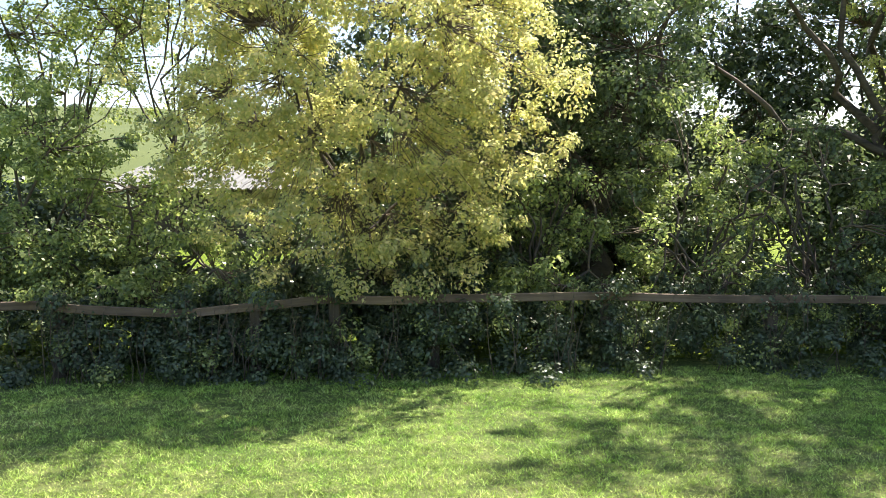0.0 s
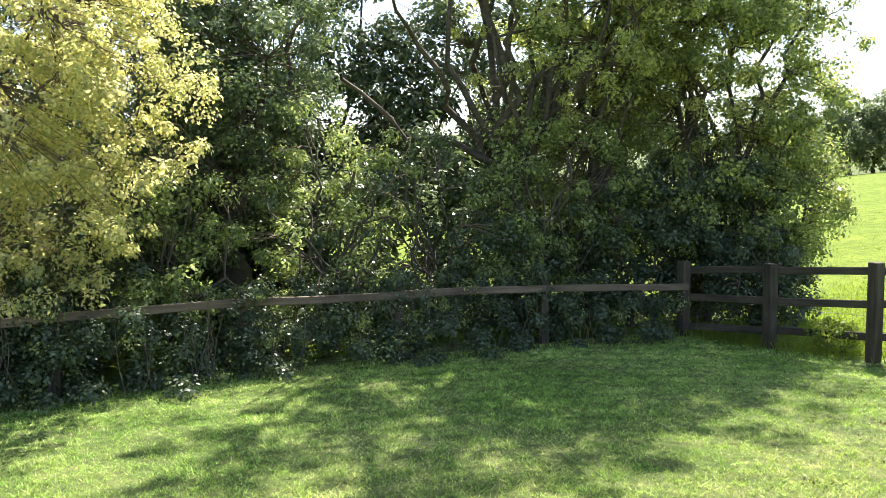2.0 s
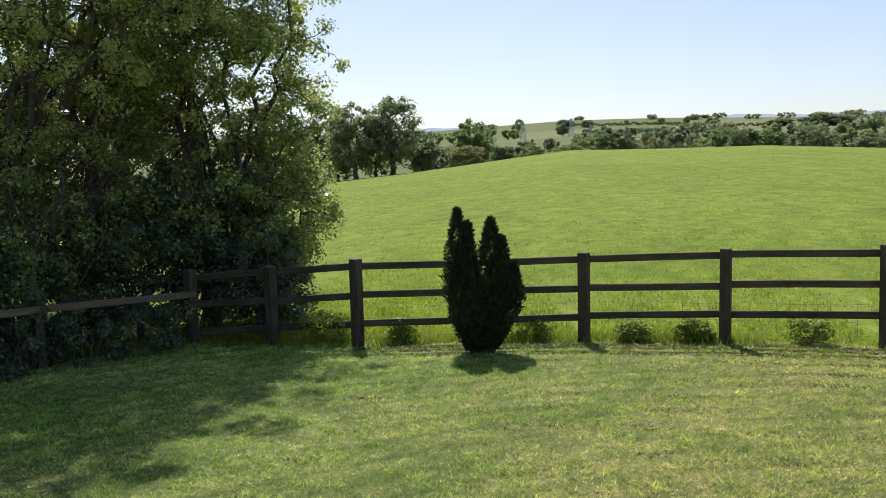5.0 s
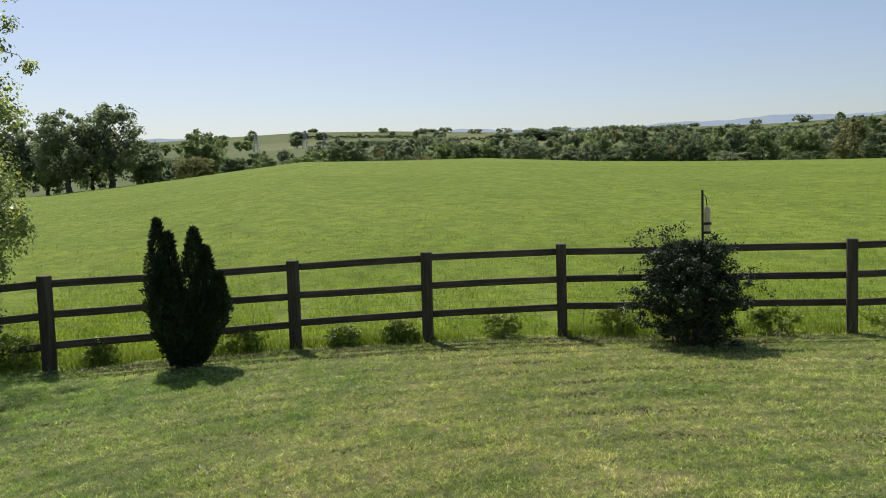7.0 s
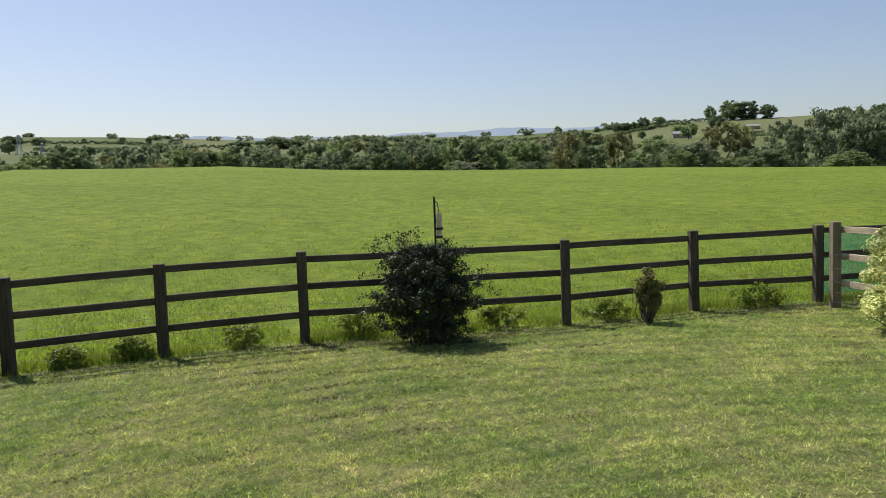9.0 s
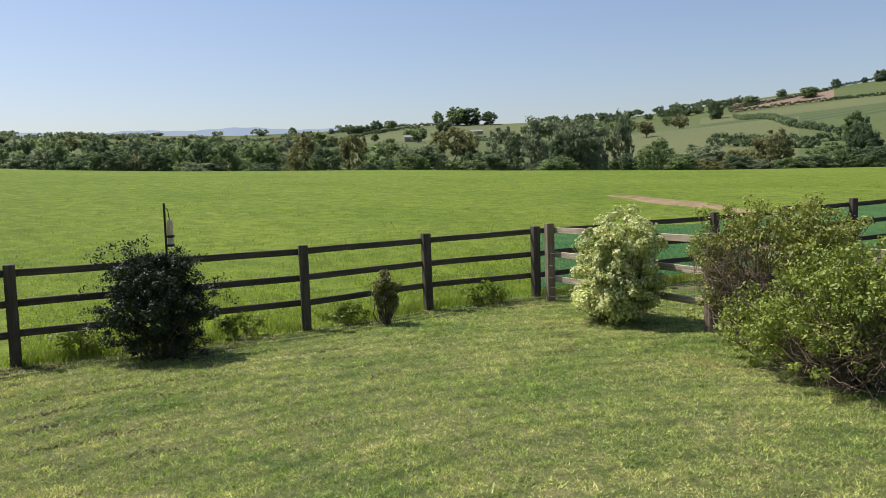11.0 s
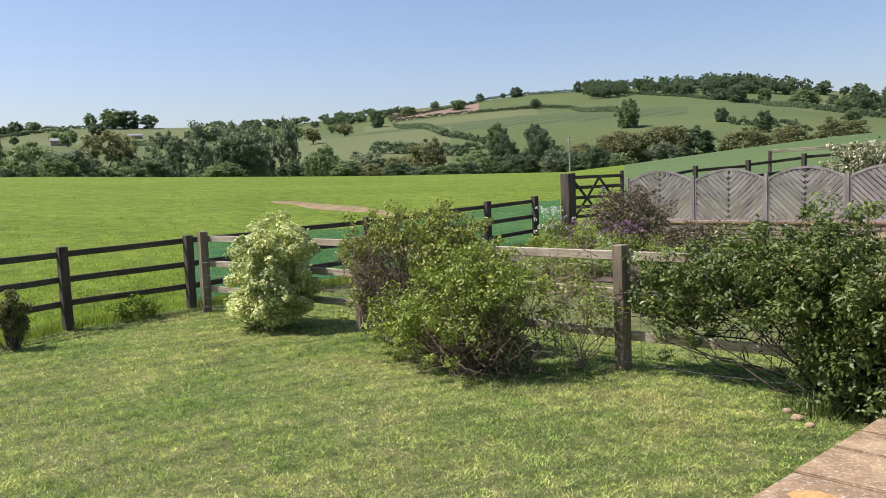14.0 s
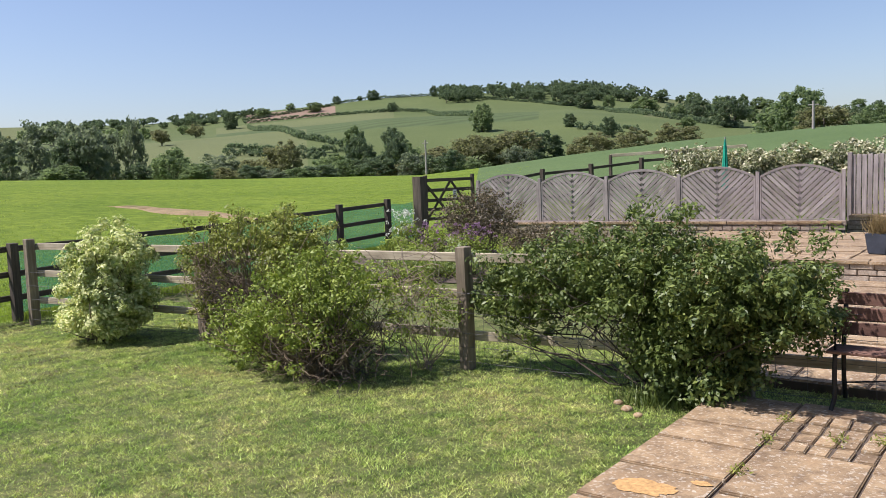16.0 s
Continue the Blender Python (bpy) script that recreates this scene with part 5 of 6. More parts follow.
def parasol():
    x, y = 7.35, -23.0
    z = hz(x, y)
    e = thing("folded_parasol", x, y, z, "folded bright green garden parasol", "parasol")
    V, f = tube_arrays([(np.array([[0, 0, -0.1], [0, 0, 1.0], [0, 0, 2.66 - z]]), np.full(3, 0.02))], 8)
    piece("pole", mesh_of("pole", V, f, M_POLE, True), e)
    a = np.linspace(0, 2 * pi, 32, endpoint=False)
    zz = np.linspace(2.6 - z, 1.3 - z, 10)
    V, F_ = [], []
    for i, q in enumerate(zz):
        r = (0.02 + 0.05 * min(1, i / 6)) * (1 + 0.3 * np.sin(a * 8))
        V.append(np.stack([r * np.cos(a), r * np.sin(a), np.full(32, q)], 1))
    i, j = np.meshgrid(np.arange(9), np.arange(32), indexing="ij")
    F_ = np.stack([i * 32 + j, i * 32 + (j + 1) % 32, (i + 1) * 32 + (j + 1) % 32, (i + 1) * 32 + j], -1).reshape(-1, 4)
    piece("canopy", mesh_of("canopy", np.concatenate(V), F_, M_CANVAS, True), e)


parasol()

# flower bed beyond the garden fence
pick_bed = random.Random(44)
shrub("purple_bush", 10.4, -15.9, hz(10.4, -15.9), (0.9, 0.8, 0.62), L_PURPLE, "purple-brown leaved bush in the flower bed", "bush", 190, 45, 0.05, 0.13, 67, lift=0.2, twigs=90)
shrub("purple_bush", 8.8, -15.6, hz(8.8, -15.6), (0.7, 0.6, 0.42), L_PURPLE, "purple-brown leaved bush in the flower bed", "bush", 110, 45, 0.05, 0.12, 167, lift=0.1, twigs=60)
for k, (x, y, r, h, leaf, lab) in enumerate([(11.6, -14.9, 0.35, 0.45, L_WHITE, "white-flowered honesty in the bed"), (11.2, -14.2, 0.5, 0.3, L_SPIREA, "leafy green perennial in the bed"), (10.4, -13.6, 0.6, 0.28, L_SPIREA, "leafy green perennial in the bed"), (9.4, -13.8, 0.6, 0.3, L_HEDGE, "leafy green perennial in the bed"), (8.2, -13.9, 0.6, 0.3, L_SPIREA, "leafy green perennial in the bed"), (7.0, -14.0, 0.6, 0.3, L_HEDGE, "leafy green perennial in the bed"), (10.9, -14.9, 0.5, 0.35, L_PETAL, "purple-flowered honesty in the bed"), (9.9, -14.8, 0.45, 0.35, L_PETAL, "purple-flowered honesty in the bed"), (12.1, -13.2, 0.4, 0.3, L_HEDGE, "leafy green perennial in the bed"), (5.6, -14.2, 0.6, 0.3, L_HEDGE, "leafy green perennial in the bed"), (12.2, -11.6, 0.3, 0.3, L_WHITE, "white-flowered honesty in the bed")]):
    shrub("border_plant", x, y, hz(x, y), (r, r * 0.8, h), L_SPIREA if leaf in (L_WHITE, L_PETAL) else leaf, lab, "plant", 60, 28, 0.05, 0.1, 80 + k, lift=0.0, twigs=30, group="border plants")
    if leaf in (L_WHITE, L_PETAL):
        rng = np.random.default_rng(k)
        mids = np.column_stack([rng.normal(x, r * 0.6, 60), rng.normal(y, r * 0.5, 60), hz(x, y) + rng.uniform(h * 1.2, h * 2.5, 60)])
        V, f = leaf_arrays(rng, crown_points(rng, mids, 14, 0.03), 0.03, 0.8)
        tagged(piece("blossom", mesh_of("blossom", V, f, leaf)), "honesty flower heads above the bed", "flowers", kind="stuff")


for k in range(18):
    u = pick_bed.uniform(0, 1)
    x, y = 4.4 + 7.4 * u, -12.9 - pick_bed.uniform(0.1, 2.2)
    r = pick_bed.uniform(0.35, 0.6)
    shrub("border_plant", x, y, hz(x, y), (r, r * 0.8, pick_bed.uniform(0.14, 0.28)), pick_bed.choice([L_SPIREA, L_OLIVE, L_HEDGE]), "low leafy green perennial in the bed", "plant", 46, 28, 0.05, 0.1, 700 + k, lift=0.0, twigs=16, twig_r=0.003, group="border plants")


def flower_bed():
    bm = bmesh.new()
    pts = [(12.9, -10.6), (12.95, -17.2), (8.0, -17.0), (4.0, -15.8), (4.0, -13.4), (9.5, -12.9), (12.0, -12.3)]
    bm.faces.new([bm.verts.new((x, y, hz(x, y) + 0.03)) for x, y in pts])
    ob = part("flower_bed", bm, M_SOIL)
    tagged(ob, "dark soil bed with mixed flowers", "flower bed", kind="structure")


flower_bed()


def long_hedge(name, a, b, z0, z1, thick, leaf, label, seed, k=420, per=45, size=0.07):
    rng = np.random.default_rng(seed)
    e = thing(name, a[0], a[1], z0, label, "hedge")
    s = rng.uniform(0, 1, k)
    mids = np.column_stack([(b[0] - a[0]) * s + rng.normal(0, thick * 0.3, k), (b[1] - a[1]) * s + rng.normal(0, thick * 0.3, k), rng.uniform(0.05, 1, k) ** 0.7 * (z1 - z0) * (0.93 + 0.07 * np.sin(s * 31))])
    V, f = leaf_arrays(rng, crown_points(rng, mids, per, 0.13), size, 0.6)
    piece("foliage", mesh_of("foliage", V, f, leaf), e)
    paths = [(bend(rng, (m[0], m[1], -0.1), m, 5, 0.1), np.linspace(0.015, 0.005, 5)) for m in mids[:60]]
    V, f = tube_arrays(paths, 4)
    tagged(piece("branchwork", mesh_of("branchwork", V, f, M_TWIG), e), kind="stuff")


long_hedge("blossom_hedge", (9.0, -23.4), (2.0, -25.2), 0.3, 2.42, 0.9, L_BLOSSOM, "clipped hedge flecked with cream blossom", 91, 900, 62, 0.085)
shrub("golden_shrub", 3.3, -23.6, hz(3.3, -23.6), (0.6, 0.5, 0.75), L_MAPLE, "yellow-flowering shrub behind the board fence", "bush", 90, 40, 0.06, 0.14, 92)
tree("birch_tree", 3.0, -26.0, hz(3.0, -26.0), 2.4, 0.07, (0, 0, 3.4), (0.55, 0.55, 1.7), L_FAR_PALE, "slender pale birch in thin leaf", "tree", 120, 22, 0.06, 0.12, 6, 93, bark=M_POLE)
rail_fence("paddock_fence", [(13.6, -21.5), (13.2, -23.6), (12.4, -25.4), (11.4, -27.0), (9.6, -28.2)], (1.62, 1.25, 0.85), "dark rail fence behind the trellis", M_WOOD, M_WOOD, 1.75, dips=(0.45, 0.25, 0.1))
e_ = thing("white_rail", 0, 0, 0, "pale horizontal rail above the paddock fence", "rail")
for p, q in (((12.3, -26.6, 2.36), (10.4, -27.5, 2.42)), ((10.4, -27.5, 2.42), (8.4, -28.4, 2.5))):
    beam("rail", p, q, 0.04, 0.1, M_PALE, e_)
    beam("post", (p[0], p[1], hz(p[0], p[1]) - 0.1), (p[0], p[1], p[2] + 0.02), 0.09, 0.09, M_WOOD, e_)


def shed():
    e = thing("shed", 0, 0, 0, "low shed with grey corrugated sheet roof", "shed")
    x0, y0 = bearing(22.5, 24)
    x1 = x0 + 6
    bm = bmesh.new()
    bmesh.ops.create_cube(bm, size=1)
    for v in bm.verts:
        v.co = (x0 + 0.1 + (v.co.x + 0.5) * 5.8, y0 + 0.2 + (v.co.y + 0.5) * 3, (v.co.z + 0.5) * 1.75)
    part("wall", bm, M_WOOD, e)
    n = 120
    xs = np.linspace(x0 - 0.1, x1, n)
    V = np.array([(x, y0 - 0.1 + 3.4 * s, 1.72 + 0.62 * s + 0.03 * sin(x * 2 * pi / 0.2)) for s in (0, 0.5, 1) for x in xs])
    i, j = np.meshgrid(np.arange(2), np.arange(n - 1), indexing="ij")
    f = np.stack([i * n + j, i * n + j + 1, (i + 1) * n + j + 1, (i + 1) * n + j], -1).reshape(-1, 4)
    piece("roof", mesh_of("roof", V, f, M_SHEDROOF, True), e)


M_SHEDROOF = plain_mat("weathered_fibre_sheet", (0.15, 0.15, 0.14), 0.9)
shed()


def sand_patch():
    """Trampled bare soil, laid on the lie of the field in rings."""
    bm = bmesh.new()
    rings = []
    for q in (0.02, 0.25, 0.45, 0.62, 0.78, 0.9, 1.0):
        ring = []
        for k in range(48):
            a = 2 * pi * k / 48
            u, v = q * cos(a), q * sin(a)
            wob = 1 + 0.25 * sin(3 * a + 1) + 0.12 * sin(8 * a) + 0.08 * sin(17 * a)
            x, y = bearing(-126.7 - 5.2 * u * (1 + 0.06 * sin(9 * a)), 35 - 5.0 * u + 1.5 * v * wob + 0.4 * sin(7 * u))
            ring.append(bm.verts.new((x, y, hz(x, y) + 0.07 - 0.11 * q ** 3)))
        rings.append(ring)
    for p0, p1 in zip(rings[:-1], rings[1:]):
        for k in range(48):
            bm.faces.new((p0[k], p1[k], p1[(k + 1) % 48], p0[(k + 1) % 48]))
    bm.normal_update()
    tagged(part("bare_patch", bm, M_SAND), "bare trampled sandy soil in the pasture", "bare soil", kind="structure")


sand_patch()

for k, (x, y, r, h) in enumerate([(9.75, 4.35, 0.28, 0.16), (10.55, 2.5, 0.22, 0.14), (8.85, 5.75, 0.2, 0.14), (11.1, 1.3, 0.3, 0.15), (11.45, -0.2, 0.3, 0.17), (11.8, -2.2, 0.3, 0.16), (12.1, -3.7, 0.3, 0.14), (12.6, -6.2, 0.35, 0.17), (8.4, 6.6, 0.3, 0.2), (10.3, 3.2, 0.2, 0.12)]):
    shrub("dock_plant", x + 0.12, y, 0, (r, r, h), L_GRASS, "rank green weeds at the fence's foot", "weed", 30, 40, 0.05, 0.07, 400 + k, lift=0.0, twigs=16, twig_r=0.003, group="fence weeds")
# stones and weeds at the patio's edge
for k, (x, y, r) in enumerate([(3.3, -7.62, 0.045), (3.16, -7.48, 0.05), (3.02, -7.36, 0.04)]):
    bm = bmesh.new()
    bmesh.ops.create_icosphere(bm, subdivisions=2, radius=r)
    for v in bm.verts:
        v.co *= 1 + 0.3 * noise.noise(v.co * 9 + Vector((k * 5, 0, 0)))
        v.co.z *= 0.6
    ob = part("rock", bm, M_SLAB)
    ob.location = (x, y, r * 0.3)
    tagged(ob, "rough tan stone in the grass by the patio", "rock", "edge stones")
for k, (x, y, r) in enumerate([(2.3, -5.78, 0.19), (2.02, -6.0, 0.06)]):
    bm = bmesh.new()
    rings = []
    for q in (0.35, 0.7, 1.0):
        ring = []
        for w in np.linspace(0, 2 * pi, 40, endpoint=False):
            wob = 1 + 0.3 * noise.noise((cos(w) * 1.5 + k * 7, sin(w) * 1.5, q)) + 0.25 * noise.noise((cos(w) * 6 + k, sin(w) * 6, 4))
            ring.append(bm.verts.new((r * q * wob * cos(w), r * 0.62 * q * wob * sin(w), 0.003 * (1 - q))))
        rings.append(ring)
    bm.faces.new(rings[0])
    for p0, p1 in zip(rings[:-1], rings[1:]):
        for i in range(40):
            bm.faces.new((p0[i], p1[i], p1[(i + 1) % 40], p0[(i + 1) % 40]))
    bm.normal_update()
    ob = part("lichen_patch", bm, M_LICHEN)
    ob.location = (x, y, 0.108)
    tagged(ob, "orange lichen crust spread on a patio slab", "lichen", "orange lichen")
rngw = np.random.default_rng(21)
for k, (x, y) in enumerate([(1.92, -7.5), (1.92, -7.0), (1.9, -6.3), (1.5, -7.2), (1.24, -7.3)]):
    P = np.column_stack([rngw.normal(x, 0.03, 60), rngw.normal(y, 0.05, 60), rngw.uniform(0.1, 0.14, 60)])
    V, f = leaf_arrays(rngw, P, 0.03, 0.35)
    tagged(piece("weed", mesh_of("weed", V, f, L_OLIVE)), "small green weed in a paving joint", "weed", "joint weeds")
P = np.column_stack([rngw.normal(3.05, 0.17, 220), rngw.normal(-7.72, 0.09, 220), np.zeros(220)])
blades("iris_leaves", P, 0.16, 0.009, L_LAUREL, 23, "strappy green leaves at the foot of the shrub", "plant", 0.5)
# Clipping rows; those nearest the fence also stand in for the rails' shadow lines.
for k, sh in enumerate((-0.22, -0.42, -0.7, -1.05, -1.5, -1.95, -2.5, -3.0, -3.6, -4.3)):
    P = along(rng0, FENCE[2:11], max(2600, 5200 - 900 * k), 0.022 + 0.004 * k, sh)
    blades("grass_ridge", patchy(P, rng0, 0.8 + 0.1 * k, min(0.16, -0.1 + 0.06 * k)), 0.026 - 0.001 * k, 0.009, L_CLIP, 120 + k, "ridge of dried clippings left along the fence", "grass", 1.3)

# ---------------------------------------------------------------- valley trees and hills
PROTO = {}


def prototypes():
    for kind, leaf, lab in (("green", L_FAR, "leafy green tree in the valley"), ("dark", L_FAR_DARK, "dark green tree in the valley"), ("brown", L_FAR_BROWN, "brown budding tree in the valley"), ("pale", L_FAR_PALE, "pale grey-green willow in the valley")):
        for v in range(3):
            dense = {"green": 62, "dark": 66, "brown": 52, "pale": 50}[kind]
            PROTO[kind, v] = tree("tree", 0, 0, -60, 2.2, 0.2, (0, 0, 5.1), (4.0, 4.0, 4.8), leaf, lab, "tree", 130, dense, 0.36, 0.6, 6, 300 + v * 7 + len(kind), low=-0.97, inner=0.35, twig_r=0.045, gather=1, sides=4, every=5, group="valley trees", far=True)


prototypes()
USED = set()
pick = random.Random(17)


def plant(kind, x, y, z, h, w):
    key = (kind, pick.randrange(3))
    first = PROTO[key]
    size = [w / 8.6, w / 8.6, h * 1.14 / 9.9]
    turned = Matrix.Translation((x, y, z - 0.14 * h)) @ Matrix.Rotation(pick.uniform(0, 6.28), 4, 'Z')
    if key in USED:
        return copy_thing(first, turned @ Matrix.Diagonal((*[p / q for p, q in zip(size, first.scale)], 1)))
    USED.add(key)
    first.matrix_basis = turned @ Matrix.Diagonal((*size, 1))
    return first


# bearing, rise of the top and width, in degrees
GREEN = [(-58.4, 4.21, 3.2), (-55.0, 3.25, 2.0), (-66.3, 3.01, 2.4), (-68.2, 2.87, 1.6), (-77.4, 2.71, 2.4), (-85.6, 3.56, 2.8), (-92.7, 3.14, 2.4), (-98.1, 3.21, 3.2), (-106.9, 3.08, 3.6), (-125.3, 2.24, 2.8), (-141.1, 2.23, 2.4), (-74.8, 3.3, 3.2), (-82.9, 3.02, 2.4), (-89.1, 3.07, 2.8), (-95.8, 2.91, 2.4), (-135.8, 1.61, 3.2), (-165.5, 3.49, 3.6), (-170.9, 3.12, 2.4), (-166.8, 4.81, 3.2)]
DARK = [(-62.1, 2.87, 2.0), (-60.5, 2.53, 2.0), (-79.7, 3.38, 2.4), (-79.2, 2.7, 2.4), (-80.7, 3.3, 2.4), (-88.0, 3.7, 2.4), (-94.6, 3.3, 2.0), (-137.7, 3.11, 2.2), (-140.2, 3.12, 2.0), (-112.9, 2.03, 2.4), (-102.7, 2.66, 2.4), (-119.2, 3.23, 2.4), (-81.5, 2.63, 2.8), (-91.5, 2.91, 2.4), (-150.2, 2.63, 3.6)]
BROWN = [(-75.8, 3.1, 2.8), (-70.4, 2.8, 2.0), (-111.5, 3.93, 4.0), (-143.4, 1.75, 4.0), (-145.7, 2.7, 4.0), (-148.4, 2.9, 4.0), (-156.6, 2.56, 3.2), (-159.2, 2.76, 3.6), (-101.2, 3.38, 2.8), (-132.5, 2.64, 3.2), (-104.5, 3.6, 2.4), (-168.1, 3.42, 3.6), (-153.6, 2.4, 3.6), (-130.5, 1.49, 2.4)]
PALE = [(-56.2, 2.64, 2.4), (-73.2, 3.3, 1.2), (-90.3, 3.42, 2.4), (-109.2, 2.59, 4.0), (-115.0, 3.54, 2.8), (-117.6, 4.31, 3.2), (-119.9, 4.24, 3.6), (-121.2, 3.74, 2.4), (-123.0, 4.56, 1.6), (-128.2, 1.93, 3.6), (-83.7, 2.3, 2.8), (-84.8, 2.81, 2.0)]
for kind, rows in (("green", GREEN), ("dark", DARK), ("brown", BROWN), ("pale", PALE)):
    for a, rise, w in rows:
        r = pick.uniform(118, 150)
        x, y = bearing(a, r)
        z = hz(x, y)
        plant(kind, x, y, z, 2.0 + r * tan(radians(rise)) - z, r * radians(w) * 1.05)
# scrub that closes the foot of the line
a = -58.0
while a > -150:
    r = pick.uniform(112, 150)
    x, y = bearing(a, r)
    z = hz(x, y)
    plant(pick.choice(["green", "dark", "green", "pale", "dark", "brown"]), x, y, z, pick.uniform(2.4, 4.4), pick.uniform(4, 7))
    a -= pick.uniform(0.8, 1.9)
# oaks at the pasture's edge, in the pale leaf that paints haze
for a, rise, w in [(-50.2, 5.6, 4.4), (-52.8, 5.95, 4.2), (-54.9, 3.6, 2.4), (-47.5, 4.6, 3.5), (-49.0, 3.5, 2.6), (-51.6, 4.0, 2.6)]:
    r = 97 if rise > 5 else 104
    x, y = bearing(a, r)
    z = hz(x, y)
    h = 2.0 + r * tan(radians(rise)) - z
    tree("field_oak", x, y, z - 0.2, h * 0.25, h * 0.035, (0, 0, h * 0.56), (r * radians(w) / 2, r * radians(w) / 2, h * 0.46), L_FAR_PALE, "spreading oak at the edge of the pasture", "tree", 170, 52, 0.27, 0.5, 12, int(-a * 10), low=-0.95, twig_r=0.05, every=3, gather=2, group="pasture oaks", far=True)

# trees on the hills: bearing, rise of the foot, height and width in degrees
HILL_A = [(-137.2, 1.69, 1.73, 1.57), (-139.8, 1.75, 1.57, 1.57), (-140.4, 0.9, 1.6, 1.88), (-146.1, 2.67, 1.88, 1.73), (-139.9, 4.24, 0.71, 0.78), (-136.1, 4.97, 0.55, 0.63), (-137.7, 5.1, 0.35, 0.39), (-138.6, 5.1, 0.7, 0.94), (-142.8, 5.2, 0.8, 0.63), (-133.0, 4.5, 0.55, 0.78), (-129.0, 3.38, 1.26, 1.1), (-149.9, 4.57, 0.78, 1.1), (-151.3, 4.31, 1.02, 0.94), (-144.8, 5.0, 0.8, 0.94), (-145.7, 5.0, 0.7, 0.94), (-134.6, 4.4, 0.71, 1.26), (-131.1, 4.15, 0.63, 1.26)]
HILL_B = [(-153.1, 3.93, 1.16, 1.35), (-154.7, 3.75, 1.06, 0.96), (-157.1, 3.37, 1.06, 2.12), (-159.3, 2.93, 0.93, 1.16), (-160.6, 2.67, 1.54, 1.54), (-162.5, 2.21, 2.03, 2.51), (-163.9, 2.45, 0.96, 0.96), (-154.7, 1.96, 1.45, 1.16), (-152.1, 2.77, 0.96, 0.96), (-159.8, 2.21, 0.87, 1.16), (-158.1, 4.07, 0.77, 1.16), (-160.2, 3.9, 0.77, 1.16), (-163.3, 3.4, 0.87, 0.77), (-164.2, 3.3, 0.77, 1.16), (-164.8, 3.2, 0.68, 1.16), (-165.8, 3.1, 0.77, 1.16), (-170.0, 2.8, 0.8, 0.96), (-161.8, 3.55, 0.77, 1.16), (-152.1, 4.17, 0.77, 1.16), (-156.0, 4.24, 0.58, 0.77)]
HILL_C = [(-68.9, 3.6, 0.3, 0.4), (-71.2, 3.6, 0.35, 0.56), (-72.8, 3.51, 0.45, 0.48), (-71.0, 2.82, 0.61, 0.8), (-74.4, 3.2, 0.64, 1.12), (-78.6, 3.1, 0.5, 1.92), (-80.8, 3.0, 0.8, 1.92), (-82.0, 2.99, 0.64, 1.92), (-83.8, 2.38, 0.88, 0.96), (-64.8, 3.6, 0.48, 1.44), (-66.3, 3.5, 0.5, 0.96), (-110.4, 3.8, 1.0, 0.85), (-111.7, 3.75, 1.3, 1.99), (-112.7, 3.75, 1.2, 1.57), (-113.9, 3.7, 0.9, 1.28), (-107.1, 3.54, 0.71, 1.0), (-106.1, 3.38, 0.85, 1.0), (-105.5, 3.4, 0.57, 0.71), (-104.4, 3.33, 0.57, 0.85), (-104.9, 3.37, 0.57, 0.85), (-103.0, 3.4, 0.36, 0.43), (-110.8, 3.27, 0.85, 1.28)]
for a, foot, h, w in HILL_A + HILL_B + HILL_C:
    x, y, z = on_hill(a, foot)
    r = hypot(x - OX, y - OY)
    plant(pick.choice(["dark", "dark", "green"]), x, y, z, r * radians(h), r * radians(w))
def grove(name, spots, leaf, label, seed):
    """Many far trees as one piece: trunks, and crowns of clumps of uneven height."""
    rng = np.random.default_rng(seed)
    mids, trunks = [], []
    for x, y, h, w in spots:
        z = hz(x, y)
        n = 30
        v = rng.normal(0, 1, (n, 3))
        v /= np.linalg.norm(v, axis=1)[:, None]
        mids.append(np.array([x, y, z + h * 0.56]) + v * np.array([w / 2, w / 2, h * 0.42]) * rng.uniform(0.5, 1, (n, 1)))
        trunks.append((np.array([[x, y, z - 0.5], [x, y, z + h * 0.3], [x, y, z + h * 0.6]]), np.array([0.35, 0.28, 0.15])))
    V, f = tri_leaves(rng, crown_points(rng, np.concatenate(mids), 26, 0.95), 0.95)
    ob = tagged(piece(name, mesh_of(name, V, f, leaf)), label, "wood", kind="stuff")
    V, f = tube_arrays(trunks, 4)
    piece("trunks", mesh_of("trunks", V, f, M_BARK), ob)


def spots(n, a0, a1, r0, r1, h0, h1, broad=1.0):
    out = []
    for k in range(n):
        x, y = bearing(pick.uniform(a0, a1), pick.uniform(r0, r1))
        h = pick.uniform(h0, h1)
        out.append((x, y, h, h * broad * pick.uniform(0.9, 1.5)))
    return out


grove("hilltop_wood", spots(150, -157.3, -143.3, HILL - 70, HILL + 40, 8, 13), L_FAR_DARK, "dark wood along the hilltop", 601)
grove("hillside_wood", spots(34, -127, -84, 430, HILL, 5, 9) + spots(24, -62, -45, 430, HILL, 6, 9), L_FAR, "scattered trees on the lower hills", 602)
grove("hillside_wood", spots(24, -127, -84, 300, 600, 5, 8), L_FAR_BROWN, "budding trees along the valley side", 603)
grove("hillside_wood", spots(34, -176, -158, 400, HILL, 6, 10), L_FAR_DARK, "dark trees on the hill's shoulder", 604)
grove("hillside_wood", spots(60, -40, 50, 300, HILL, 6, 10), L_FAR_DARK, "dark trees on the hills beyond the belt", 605)
